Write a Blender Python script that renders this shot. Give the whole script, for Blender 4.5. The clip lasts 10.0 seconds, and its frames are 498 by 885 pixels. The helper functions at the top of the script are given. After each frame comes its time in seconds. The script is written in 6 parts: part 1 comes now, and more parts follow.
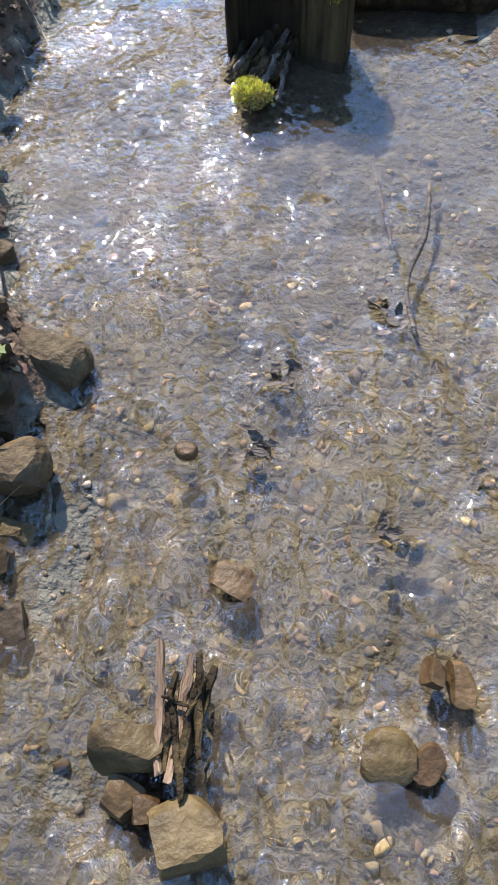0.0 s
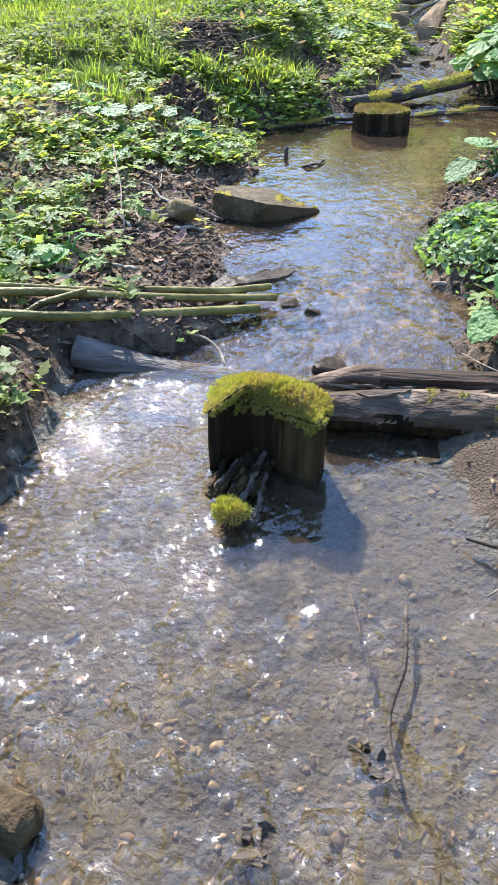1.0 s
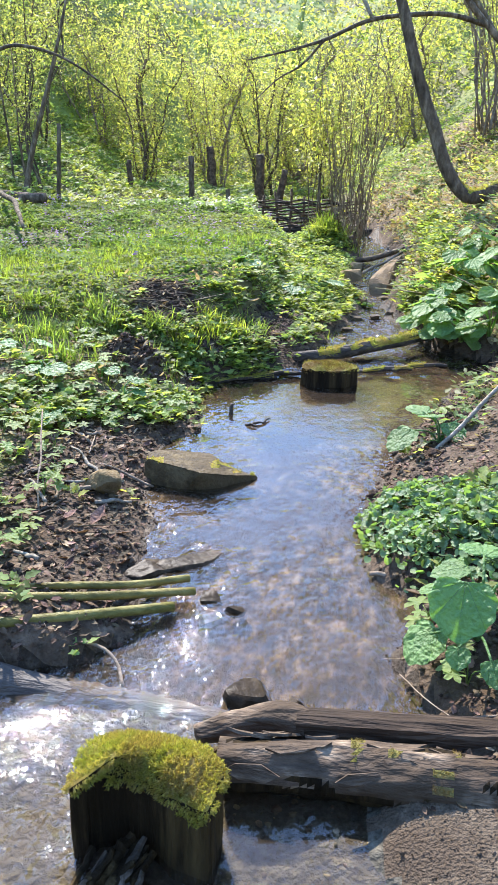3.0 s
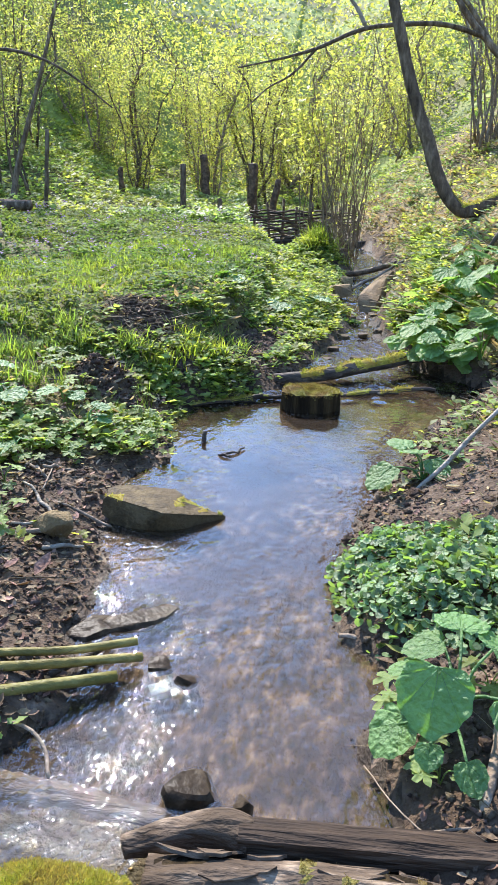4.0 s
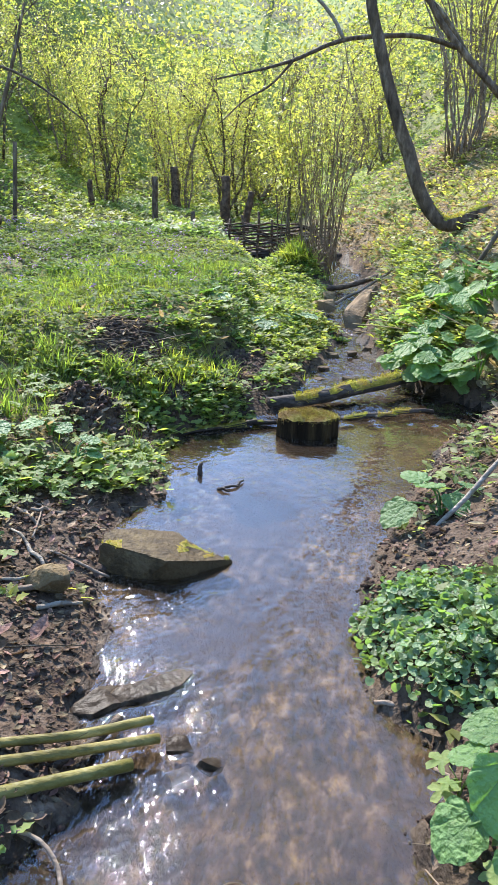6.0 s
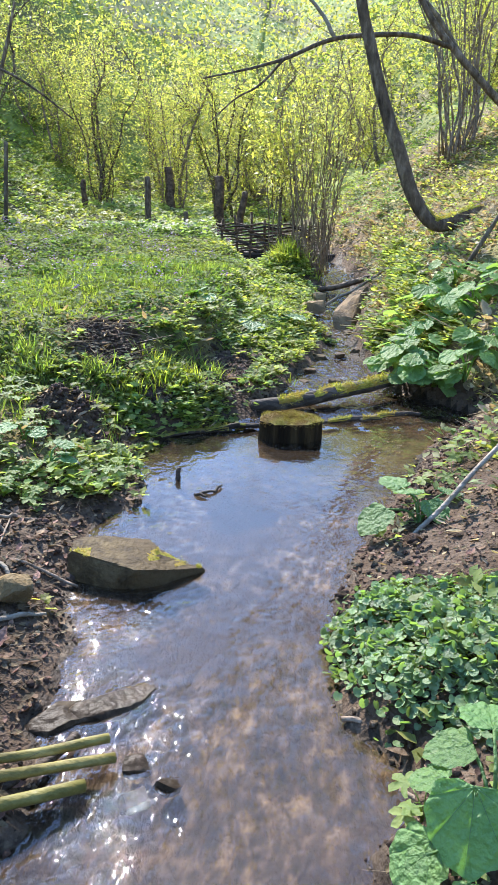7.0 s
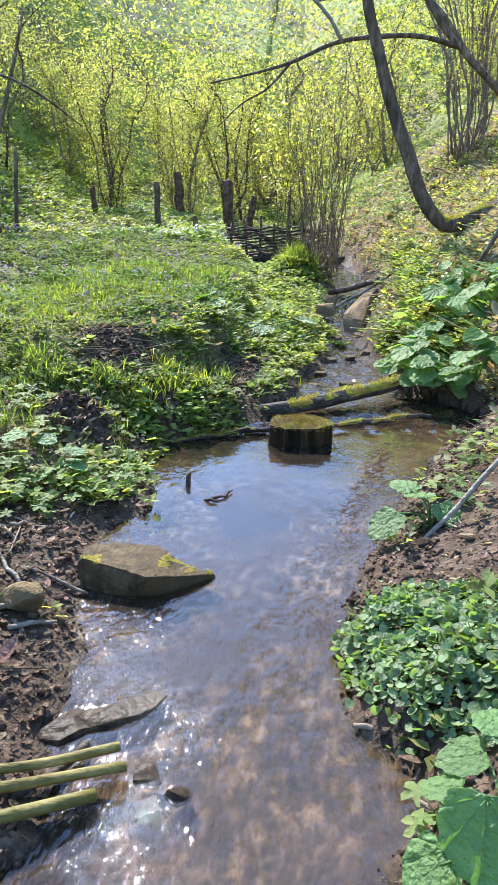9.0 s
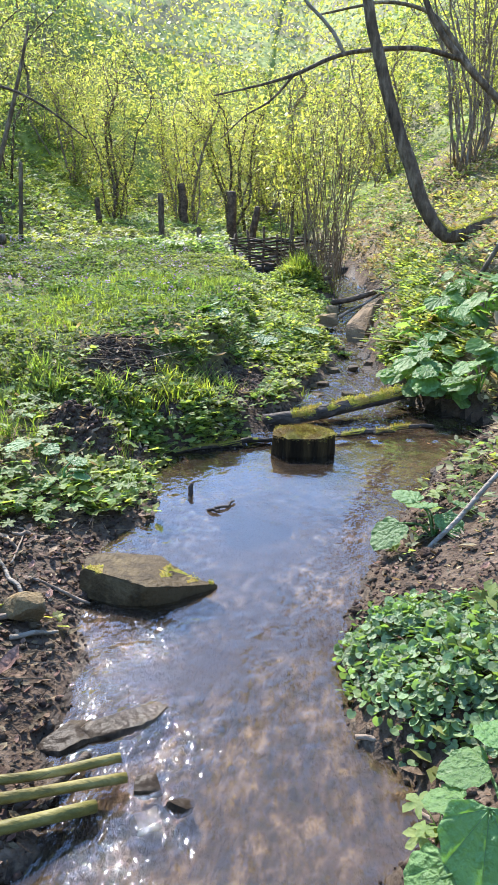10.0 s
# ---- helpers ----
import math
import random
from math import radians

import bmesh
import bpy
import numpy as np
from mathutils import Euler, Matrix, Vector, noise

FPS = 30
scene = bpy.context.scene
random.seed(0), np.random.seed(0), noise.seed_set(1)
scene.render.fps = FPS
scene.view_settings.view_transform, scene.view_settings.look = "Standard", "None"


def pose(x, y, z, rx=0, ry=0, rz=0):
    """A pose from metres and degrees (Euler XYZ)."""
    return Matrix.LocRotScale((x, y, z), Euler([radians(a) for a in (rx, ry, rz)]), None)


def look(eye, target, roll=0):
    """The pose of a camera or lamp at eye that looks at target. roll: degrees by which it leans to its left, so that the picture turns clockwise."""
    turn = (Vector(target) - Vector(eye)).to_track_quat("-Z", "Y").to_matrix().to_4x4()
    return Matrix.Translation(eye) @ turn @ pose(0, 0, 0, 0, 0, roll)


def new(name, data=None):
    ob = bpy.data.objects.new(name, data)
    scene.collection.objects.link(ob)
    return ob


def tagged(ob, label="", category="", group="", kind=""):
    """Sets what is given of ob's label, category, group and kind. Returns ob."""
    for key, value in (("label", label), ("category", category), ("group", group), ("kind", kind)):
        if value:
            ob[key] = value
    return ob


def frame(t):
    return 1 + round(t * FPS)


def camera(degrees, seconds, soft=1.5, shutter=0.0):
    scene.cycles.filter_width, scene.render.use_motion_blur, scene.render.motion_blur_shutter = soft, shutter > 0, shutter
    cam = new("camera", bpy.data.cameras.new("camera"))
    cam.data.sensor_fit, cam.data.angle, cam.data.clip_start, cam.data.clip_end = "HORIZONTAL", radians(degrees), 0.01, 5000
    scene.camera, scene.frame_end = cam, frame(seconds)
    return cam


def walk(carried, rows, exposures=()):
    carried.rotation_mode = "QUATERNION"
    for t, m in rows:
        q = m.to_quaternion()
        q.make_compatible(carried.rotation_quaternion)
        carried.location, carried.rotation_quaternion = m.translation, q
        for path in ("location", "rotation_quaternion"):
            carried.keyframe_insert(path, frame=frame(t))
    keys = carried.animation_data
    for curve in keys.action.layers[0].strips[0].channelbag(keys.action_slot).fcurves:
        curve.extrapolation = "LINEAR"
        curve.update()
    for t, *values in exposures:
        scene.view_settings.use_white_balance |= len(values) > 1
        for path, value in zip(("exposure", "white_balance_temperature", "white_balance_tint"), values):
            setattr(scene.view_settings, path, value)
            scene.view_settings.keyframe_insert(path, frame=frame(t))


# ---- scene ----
cam = camera(37.0, 10.0, soft=0.75)
PATH = [
    (0, (0.43, 0.514, 1.01), (0.249, 1.503, -0.719), -4.1),
    (0.5, (0.383, 0.608, 1.082), (0.171, 1.979, -0.359), -2.3),
    (1, (0.428, 0.712, 1.126), (0.226, 2.302, -0.069), -0.6),
    (1.5, (0.55, 0.827, 1.178), (0.349, 2.517, 0.127), 0.2),
    (2, (0.599, 0.902, 1.203), (0.396, 2.672, 0.294), 0.5),
    (2.2, (0.593, 0.94, 1.222), (0.399, 2.765, 0.427), 0.9),
    (3.3, (0.565, 1.185, 1.251), (0.394, 3.043, 0.531), 1.2),
    (3.5, (0.587, 1.246, 1.258), (0.421, 3.106, 0.541), 1.4),
    (4, (0.648, 1.363, 1.278), (0.482, 3.226, 0.57), 1.9),
    (4.5, (0.632, 1.416, 1.282), (0.46, 3.278, 0.573), 1.9),
    (5, (0.535, 1.48, 1.293), (0.415, 3.354, 0.603), 1.8),
    (5.5, (0.471, 1.532, 1.294), (0.382, 3.41, 0.612), 1.7),
    (7, (0.577, 1.652, 1.291), (0.495, 3.531, 0.611), 1.8),
    (7.5, (0.599, 1.66, 1.291), (0.505, 3.538, 0.61), 1.7),
    (8, (0.591, 1.669, 1.293), (0.49, 3.548, 0.614), 1.5),
    (8.5, (0.587, 1.665, 1.294), (0.478, 3.544, 0.617), 1.2),
    (9, (0.588, 1.663, 1.295), (0.472, 3.543, 0.622), 0.8),
    (9.5, (0.593, 1.661, 1.297), (0.472, 3.543, 0.63), 0.7),
    (10, (0.594, 1.66, 1.297), (0.467, 3.548, 0.649), 0.7),
]
EXPOSURES = [(0, 2.63, 6560, 12), (2.2, 2.6, 6560, 12), (3.5, 2.56, 6560, 12), (4, 2.47, 6560, 12), (5, 2.32, 6560, 12), (5.5, 2.35, 6560, 12), (7, 2.43, 6560, 12), (10, 2.43, 6560, 12)]
walk(cam, [(t, look(eye, target, roll)) for t, eye, target, roll in PATH], EXPOSURES)

# ---- light: a clear spring day, the sun ahead to the left, 41 degrees high ----
SUN_UP, SUN_AZ = 41.0, -24.0
sun_way = Vector((math.sin(radians(SUN_AZ)) * math.cos(radians(SUN_UP)), math.cos(radians(SUN_AZ)) * math.cos(radians(SUN_UP)), math.sin(radians(SUN_UP))))
world = bpy.data.worlds.new("sky")
scene.world = world
world.use_nodes = True
wn = world.node_tree.nodes
sky = wn.new("ShaderNodeTexSky")
sky.sky_type, sky.sun_disc, sky.sun_elevation, sky.sun_rotation = "NISHITA", False, radians(SUN_UP), radians(SUN_AZ)
sky.air_density, sky.dust_density, sky.ozone_density = 1.0, 0.08, 6.0
wn["Background"].inputs["Strength"].default_value = 0.15
world.node_tree.links.new(sky.outputs["Color"], wn["Background"].inputs["Color"])
sun_data = bpy.data.lights.new("sun", "SUN")
sun_data.energy, sun_data.angle, sun_data.color = 2.6, radians(0.53), (1.0, 0.96, 0.90)
sun = new("sun", sun_data)
sun.matrix_world = look(sun_way * 40, (0, 0, 0))

# ---- materials ----
def material(name, cols, scale=20.0, rough=0.8, bump=0.3, bscale=90.0, island=0.0, glow=None, spec=0.12, big=None, stretch=(1, 1, 1), each=0.0):
    """Noise-coloured surface: cols from dark to light, fine relief, island/each: variation from piece to piece, glow: light let through a leaf."""
    m = bpy.data.materials.new(name)
    m.use_nodes = True
    nt = m.node_tree
    n, ln = nt.nodes, nt.links.new
    b = n["Principled BSDF"]
    tc, mp = n.new("ShaderNodeTexCoord"), n.new("ShaderNodeMapping")
    mp.inputs["Scale"].default_value = stretch
    ln(tc.outputs["Object"], mp.inputs["Vector"])
    n1 = n.new("ShaderNodeTexNoise")
    n1.inputs["Scale"].default_value, n1.inputs["Detail"].default_value, n1.inputs["Roughness"].default_value = scale, 7, 0.65
    ln(mp.outputs["Vector"], n1.inputs["Vector"])
    ramp = n.new("ShaderNodeValToRGB")
    el = ramp.color_ramp.elements
    for i, c in enumerate(cols):
        p = 0.3 + 0.4 * i / (len(cols) - 1)
        e = el[i] if i < 2 else el.new(p)
        e.position, e.color = p, (*c, 1)
    ln(n1.outputs["Fac"], ramp.inputs["Fac"])
    col = ramp.outputs["Color"]
    if big:
        nb = n.new("ShaderNodeTexNoise")
        nb.inputs["Scale"].default_value, nb.inputs["Detail"].default_value = big[0], 3
        ln(tc.outputs["Object"], nb.inputs["Vector"])
        r2 = n.new("ShaderNodeMapRange")
        r2.inputs["From Min"].default_value, r2.inputs["From Max"].default_value = 0.42, 0.6
        ln(nb.outputs["Fac"], r2.inputs["Value"])
        mx = n.new("ShaderNodeMix")
        mx.data_type = "RGBA"
        ln(r2.outputs["Result"], mx.inputs["Factor"])
        ln(col, mx.inputs["A"])
        mx.inputs["B"].default_value = (*big[1], 1)
        col = mx.outputs["Result"]
    if island or each:
        hs = n.new("ShaderNodeHueSaturation")
        mr, mh = n.new("ShaderNodeMapRange"), n.new("ShaderNodeMapRange")
        src = n.new("ShaderNodeNewGeometry").outputs["Random Per Island"] if island else n.new("ShaderNodeObjectInfo").outputs["Random"]
        k = island or each
        mr.inputs["To Min"].default_value, mr.inputs["To Max"].default_value = 1 - k, 1 + k
        ml = n.new("ShaderNodeMath")
        ml.operation, ml.inputs[1].default_value = "MULTIPLY", 7.13
        fr = n.new("ShaderNodeMath")
        fr.operation = "FRACT"
        ln(src, ml.inputs[0]), ln(ml.outputs[0], fr.inputs[0]), ln(fr.outputs[0], mh.inputs["Value"])
        mh.inputs["To Min"].default_value, mh.inputs["To Max"].default_value = 0.5 - 0.05 * k, 0.5 + 0.04 * k
        ln(src, mr.inputs["Value"]), ln(mr.outputs["Result"], hs.inputs["Value"]), ln(mh.outputs["Result"], hs.inputs["Hue"])
        ln(col, hs.inputs["Color"])
        col = hs.outputs["Color"]
    ln(col, b.inputs["Base Color"])
    b.inputs["Roughness"].default_value, b.inputs["Specular IOR Level"].default_value = rough, spec
    n2, bp = n.new("ShaderNodeTexNoise"), n.new("ShaderNodeBump")
    n2.inputs["Scale"].default_value, n2.inputs["Detail"].default_value = bscale, 6
    ln(mp.outputs["Vector"], n2.inputs["Vector"])
    bp.inputs["Strength"].default_value, bp.inputs["Distance"].default_value = bump, 0.02
    ln(n2.outputs["Fac"], bp.inputs["Height"]), ln(bp.outputs["Normal"], b.inputs["Normal"])
    if glow:
        tr, mix, tint = n.new("ShaderNodeBsdfTranslucent"), n.new("ShaderNodeMixShader"), n.new("ShaderNodeMix")
        tint.data_type, tint.blend_type = "RGBA", "MULTIPLY"
        tint.inputs["Factor"].default_value = 1
        ln(col, tint.inputs["A"])
        tint.inputs["B"].default_value = (*glow[1], 1)
        ln(tint.outputs["Result"], tr.inputs["Color"])
        mix.inputs["Fac"].default_value = glow[0]
        ln(b.outputs[0], mix.inputs[1]), ln(tr.outputs[0], mix.inputs[2])
        ln(mix.outputs[0], n["Material Output"].inputs["Surface"])
    return m


def water_material():
    m = bpy.data.materials.new("water")
    m.use_nodes = True
    nt = m.node_tree
    n, ln = nt.nodes, nt.links.new
    n.remove(n["Principled BSDF"])
    tc = n.new("ShaderNodeTexCoord")
    total = None
    for sc, k, stretch, turn in ((9, 2.6, (1.2, 0.9, 1), 0.25), (22, 1.8, (1.25, 0.9, 1), -0.3), (46, 0.6, (1.2, 0.85, 1), 0.35)):
        mp, t, q = n.new("ShaderNodeMapping"), n.new("ShaderNodeTexNoise"), n.new("ShaderNodeMath")
        mp.inputs["Scale"].default_value, mp.inputs["Rotation"].default_value = stretch, (0, 0, turn)
        ln(tc.outputs["Object"], mp.inputs["Vector"]), ln(mp.outputs["Vector"], t.inputs["Vector"])
        t.inputs["Scale"].default_value, t.inputs["Detail"].default_value, t.inputs["Distortion"].default_value = sc, 0, 0.9
        q.operation, q.inputs[1].default_value = "MULTIPLY_ADD", k
        ln(t.outputs["Fac"], q.inputs[0])
        if total:
            ln(total, q.inputs[2])
        else:
            q.inputs[2].default_value = 0
        total = q.outputs[0]
    patch = n.new("ShaderNodeTexNoise")
    patch.inputs["Scale"].default_value, patch.inputs["Detail"].default_value = 3.6, 3
    ln(tc.outputs["Object"], patch.inputs["Vector"])
    ruffle = n.new("ShaderNodeMapRange")
    ruffle.inputs["From Min"].default_value, ruffle.inputs["From Max"].default_value = 0.35, 0.65
    ruffle.inputs["To Min"].default_value, ruffle.inputs["To Max"].default_value = 0.4, 1.4
    ln(patch.outputs["Fac"], ruffle.inputs["Value"])
    # livelier where the stream runs over gravel, calmer in the pool above the logs
    sep, run = n.new("ShaderNodeSeparateXYZ"), n.new("ShaderNodeMapRange")
    ln(tc.outputs["Object"], sep.inputs[0]), ln(sep.outputs["Y"], run.inputs["Value"])
    run.inputs["From Min"].default_value, run.inputs["From Max"].default_value = 0.9, 1.8
    run.inputs["To Min"].default_value, run.inputs["To Max"].default_value = WATER_RIPPLE
    upper, calm, most = n.new("ShaderNodeMapRange"), n.new("ShaderNodeMapRange"), n.new("ShaderNodeMath")
    upper.inputs["From Min"].default_value, upper.inputs["From Max"].default_value = 5.5, 6.2
    upper.inputs["To Min"].default_value, upper.inputs["To Max"].default_value = 0.0, 0.45
    calm.inputs["From Min"].default_value, calm.inputs["From Max"].default_value = 3.0, 4.3
    calm.inputs["To Min"].default_value, calm.inputs["To Max"].default_value = 1.0, 0.2
    ln(sep.outputs["Y"], upper.inputs["Value"]), ln(sep.outputs["Y"], calm.inputs["Value"])
    still = n.new("ShaderNodeMath")
    still.operation, most.operation = "MULTIPLY", "MAXIMUM"
    # the quicker thread of water along the left edge
    thread, lively = n.new("ShaderNodeMapRange"), n.new("ShaderNodeMath")
    thread.inputs["From Min"].default_value, thread.inputs["From Max"].default_value = 0.1, 0.4
    thread.inputs["To Min"].default_value, thread.inputs["To Max"].default_value = 0.2, 0.0
    ln(sep.outputs["X"], thread.inputs["Value"])
    lively.operation = "ADD"
    ln(run.outputs["Result"], lively.inputs[0]), ln(thread.outputs["Result"], lively.inputs[1])
    ln(lively.outputs[0], still.inputs[0]), ln(calm.outputs["Result"], still.inputs[1])
    ln(still.outputs[0], most.inputs[0]), ln(upper.outputs["Result"], most.inputs[1])
    bp = n.new("ShaderNodeBump")
    bp.inputs["Distance"].default_value = 0.02
    both = n.new("ShaderNodeMath")
    both.operation, both.use_clamp = "MULTIPLY", True
    ln(most.outputs[0], both.inputs[0]), ln(ruffle.outputs["Result"], both.inputs[1])
    ln(both.outputs[0], bp.inputs["Strength"])
    ln(total, bp.inputs["Height"])
    fr = n.new("ShaderNodeFresnel")
    fr.inputs["IOR"].default_value = 1.52
    ln(bp.outputs["Normal"], fr.inputs["Normal"])
    gl, tr, df = n.new("ShaderNodeBsdfGlossy"), n.new("ShaderNodeBsdfRefraction"), n.new("ShaderNodeBsdfDiffuse")
    tr.inputs["IOR"].default_value, tr.inputs["Roughness"].default_value = 1.33, 0.0
    ln(bp.outputs["Normal"], tr.inputs["Normal"])
    gl.inputs["Roughness"].default_value = 0.03
    ln(bp.outputs["Normal"], gl.inputs["Normal"])
    tr.inputs["Color"].default_value = (0.82, 0.762, 0.63, 1)
    df.inputs["Color"].default_value = (0.09, 0.067, 0.046, 1)
    body, mix = n.new("ShaderNodeMixShader"), n.new("ShaderNodeMixShader")
    body.inputs["Fac"].default_value = 0.19
    ln(tr.outputs[0], body.inputs[1]), ln(df.outputs[0], body.inputs[2])
    ln(fr.outputs[0], mix.inputs["Fac"]), ln(body.outputs[0], mix.inputs[1]), ln(gl.outputs[0], mix.inputs[2])
    ln(mix.outputs[0], n["Material Output"].inputs["Surface"])
    return m


WATER_RIPPLE = (0.75, 0.18)
WATER = water_material()
SOIL = material("damp_soil", [(0.032, 0.021, 0.013), (0.082, 0.056, 0.037), (0.165, 0.12, 0.083)], 16, 0.85, 1.0, 55, big=(3.0, (0.06, 0.039, 0.024)), spec=0.12)
SAND = material("wet_sand", [(0.04, 0.028, 0.018), (0.11, 0.082, 0.055), (0.215, 0.165, 0.115)], 45, 0.7, 0.9, 160, big=(5.0, (0.075, 0.052, 0.033)), spec=0.15)
BED = material("stream_bed", [(0.014, 0.012, 0.009), (0.054, 0.048, 0.035), (0.14, 0.122, 0.088)], 24, 0.5, 1.0, 60, big=(2.2, (0.08, 0.071, 0.052)))
RUN = material("run_silt", [(0.007, 0.005, 0.003), (0.042, 0.029, 0.018), (0.18, 0.13, 0.083)], 24, 0.6, 1.0, 60, stretch=(1.0, 0.5, 1), big=(2.4, (0.028, 0.018, 0.011)))
# Upper pool mud, painted darker in place of light lost in deeper water
DIM_SILT = material("depth_dimmed_silt", [(0.007, 0.004, 0.002), (0.03, 0.019, 0.010), (0.095, 0.064, 0.037)], 19, 0.6, 1.0, 60, big=(2.6, (0.015, 0.009, 0.005)))
TURF = material("turf_soil", [(0.032, 0.032, 0.012), (0.075, 0.075, 0.024), (0.14, 0.125, 0.05)], 12, 0.9, 0.9, 50, big=(1.5, (0.105, 0.092, 0.038)))
SLOPE = material("littered_slope", [(0.05, 0.034, 0.018), (0.14, 0.10, 0.052), (0.27, 0.21, 0.115)], 16, 0.85, 1.0, 60, big=(1.3, (0.16, 0.15, 0.05)))
HILL = material("green_slope", [(0.10, 0.135, 0.035), (0.20, 0.245, 0.06), (0.32, 0.34, 0.11)], 3, 0.9, 1.0, 12, big=(0.5, (0.13, 0.12, 0.055)))
ROCK = material("brown_sandstone", [(0.02, 0.0125, 0.006), (0.062, 0.041, 0.019), (0.155, 0.11, 0.052)], 16, 0.7, 0.6, 60, each=0.2, big=(8.0, (0.065, 0.043, 0.021)))
WETROCK = material("wet_stone", [(0.016, 0.009, 0.0035), (0.05, 0.03, 0.011), (0.105, 0.067, 0.026)], 14, 0.5, 0.4, 50, each=0.25, spec=0.12, big=(11.0, (0.055, 0.034, 0.014)))
SANDSTONE = material("dry_sandstone", [(0.09, 0.055, 0.024), (0.22, 0.145, 0.068), (0.36, 0.26, 0.14)], 18, 0.75, 0.6, 60, each=0.15, big=(9.0, (0.13, 0.09, 0.048)))
DARKROCK = material("dark_wet_slab", [(0.012, 0.008, 0.004), (0.032, 0.022, 0.013), (0.075, 0.055, 0.034)], 20, 0.4, 0.3, 45, spec=0.06)
PEBBLE = material("wet_gravel", [(0.045, 0.034, 0.02), (0.12, 0.09, 0.055), (0.22, 0.175, 0.115)], 35, 0.7, 0.3, 90, island=0.6, spec=0.1)
COBBLE = material("wet_pebble", [(0.045, 0.034, 0.02), (0.12, 0.09, 0.055), (0.22, 0.175, 0.115)], 35, 0.7, 0.3, 90, each=0.5, spec=0.1)
DRYMOSS = material("dry_moss", [(0.10, 0.09, 0.025), (0.21, 0.185, 0.05), (0.33, 0.28, 0.10)], 28, 0.95, 0.6, 160, island=0.35, glow=(0.3, (1.5, 1.5, 0.6)), spec=0.1, big=(12.0, (0.16, 0.11, 0.05)))
MOSS = material("moss", [(0.11, 0.12, 0.025), (0.28, 0.285, 0.055), (0.45, 0.42, 0.12)], 28, 0.95, 0.6, 160, island=0.4, glow=(0.4, (1.6, 1.6, 0.6)), spec=0.1, big=(14.0, (0.29, 0.235, 0.075)))
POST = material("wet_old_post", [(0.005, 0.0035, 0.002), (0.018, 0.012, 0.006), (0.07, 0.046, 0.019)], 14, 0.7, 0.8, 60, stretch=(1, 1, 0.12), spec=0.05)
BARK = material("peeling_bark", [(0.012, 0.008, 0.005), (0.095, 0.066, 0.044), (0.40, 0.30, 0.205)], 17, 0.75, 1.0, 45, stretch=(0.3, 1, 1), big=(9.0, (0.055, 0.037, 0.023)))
BEAM = material("old_beam", [(0.010, 0.007, 0.005), (0.034, 0.022, 0.014), (0.11, 0.075, 0.05)], 15, 0.75, 0.9, 70, stretch=(0.12, 1, 1))
WETLOG = material("wet_grey_log", [(0.03, 0.024, 0.02), (0.075, 0.063, 0.053), (0.15, 0.13, 0.11)], 14, 0.55, 0.8, 60, stretch=(0.12, 1, 1), spec=0.2)
RODS = material("willow_rod", [(0.075, 0.05, 0.028), (0.16, 0.11, 0.065), (0.28, 0.21, 0.13)], 12, 0.7, 0.3, 60, stretch=(1, 1, 0.3))
OLDBROWN = material("split_brown_wood", [(0.03, 0.018, 0.01), (0.10, 0.06, 0.033), (0.22, 0.14, 0.08)], 15, 0.6, 0.8, 70, stretch=(1, 0.12, 1), spec=0.2)
OLDWOOD = material("weathered_wood", [(0.10, 0.085, 0.065), (0.22, 0.185, 0.14), (0.33, 0.29, 0.23)], 16, 0.7, 0.7, 70, stretch=(0.1, 1, 1))
DARKWOOD = material("soaked_wood", [(0.016, 0.012, 0.009), (0.05, 0.038, 0.027), (0.13, 0.10, 0.075)], 16, 0.6, 0.7, 70, stretch=(0.15, 1, 1), spec=0.12)
TRUNK = material("tree_bark", [(0.04, 0.028, 0.017), (0.12, 0.088, 0.056), (0.27, 0.21, 0.14)], 15, 0.85, 1.0, 60, stretch=(1, 1, 0.35), each=0.2)
TWIG = material("dry_twig", [(0.09, 0.068, 0.045), (0.19, 0.15, 0.10), (0.30, 0.245, 0.17)], 20, 0.8, 0.4, 80, island=0.35)
POLE = material("green_barked_pole", [(0.05, 0.042, 0.012), (0.135, 0.112, 0.03), (0.25, 0.205, 0.07)], 14, 0.45, 0.4, 70, stretch=(0.3, 1, 1), each=0.15)
HERB = material("herb_leaf", [(0.130, 0.163, 0.053), (0.224, 0.240, 0.073)], 6, 0.5, 0.2, 120, island=0.5, glow=(0.5, (2.1, 2.1, 0.9)), spec=0.25, big=(0.8, (0.125, 0.185, 0.075)))
FRESH = material("fresh_leaf", [(0.144, 0.182, 0.053), (0.259, 0.274, 0.087)], 6, 0.55, 0.2, 120, island=0.6, glow=(0.5, (2.2, 2.2, 0.9)), spec=0.15, big=(2.3, (0.161, 0.22, 0.075)))
LOBED = material("lobed_leaf", [(0.105, 0.158, 0.049), (0.189, 0.240, 0.078)], 25, 0.45, 0.4, 90, each=0.3, glow=(0.4, (2.1, 2.1, 0.8)), spec=0.15)
# HERB at about 0.7: the meadow's deeper green plus tree shade painted in
SHADED_DEEP = material("shaded_meadow_leaf", [(0.088, 0.125, 0.044), (0.160, 0.187, 0.063)], 6, 0.62, 0.2, 120, island=0.5, glow=(0.46, (2.0, 2.0, 0.8)), spec=0.08, big=(0.8, (0.084, 0.14, 0.04)))
GRASS = material("grass_blade", [(0.105, 0.158, 0.029), (0.204, 0.240, 0.050)], 5, 0.5, 0.1, 90, island=0.45, glow=(0.6, (1.9, 1.9, 0.7)), spec=0.2, big=(1.3, (0.112, 0.165, 0.045)))
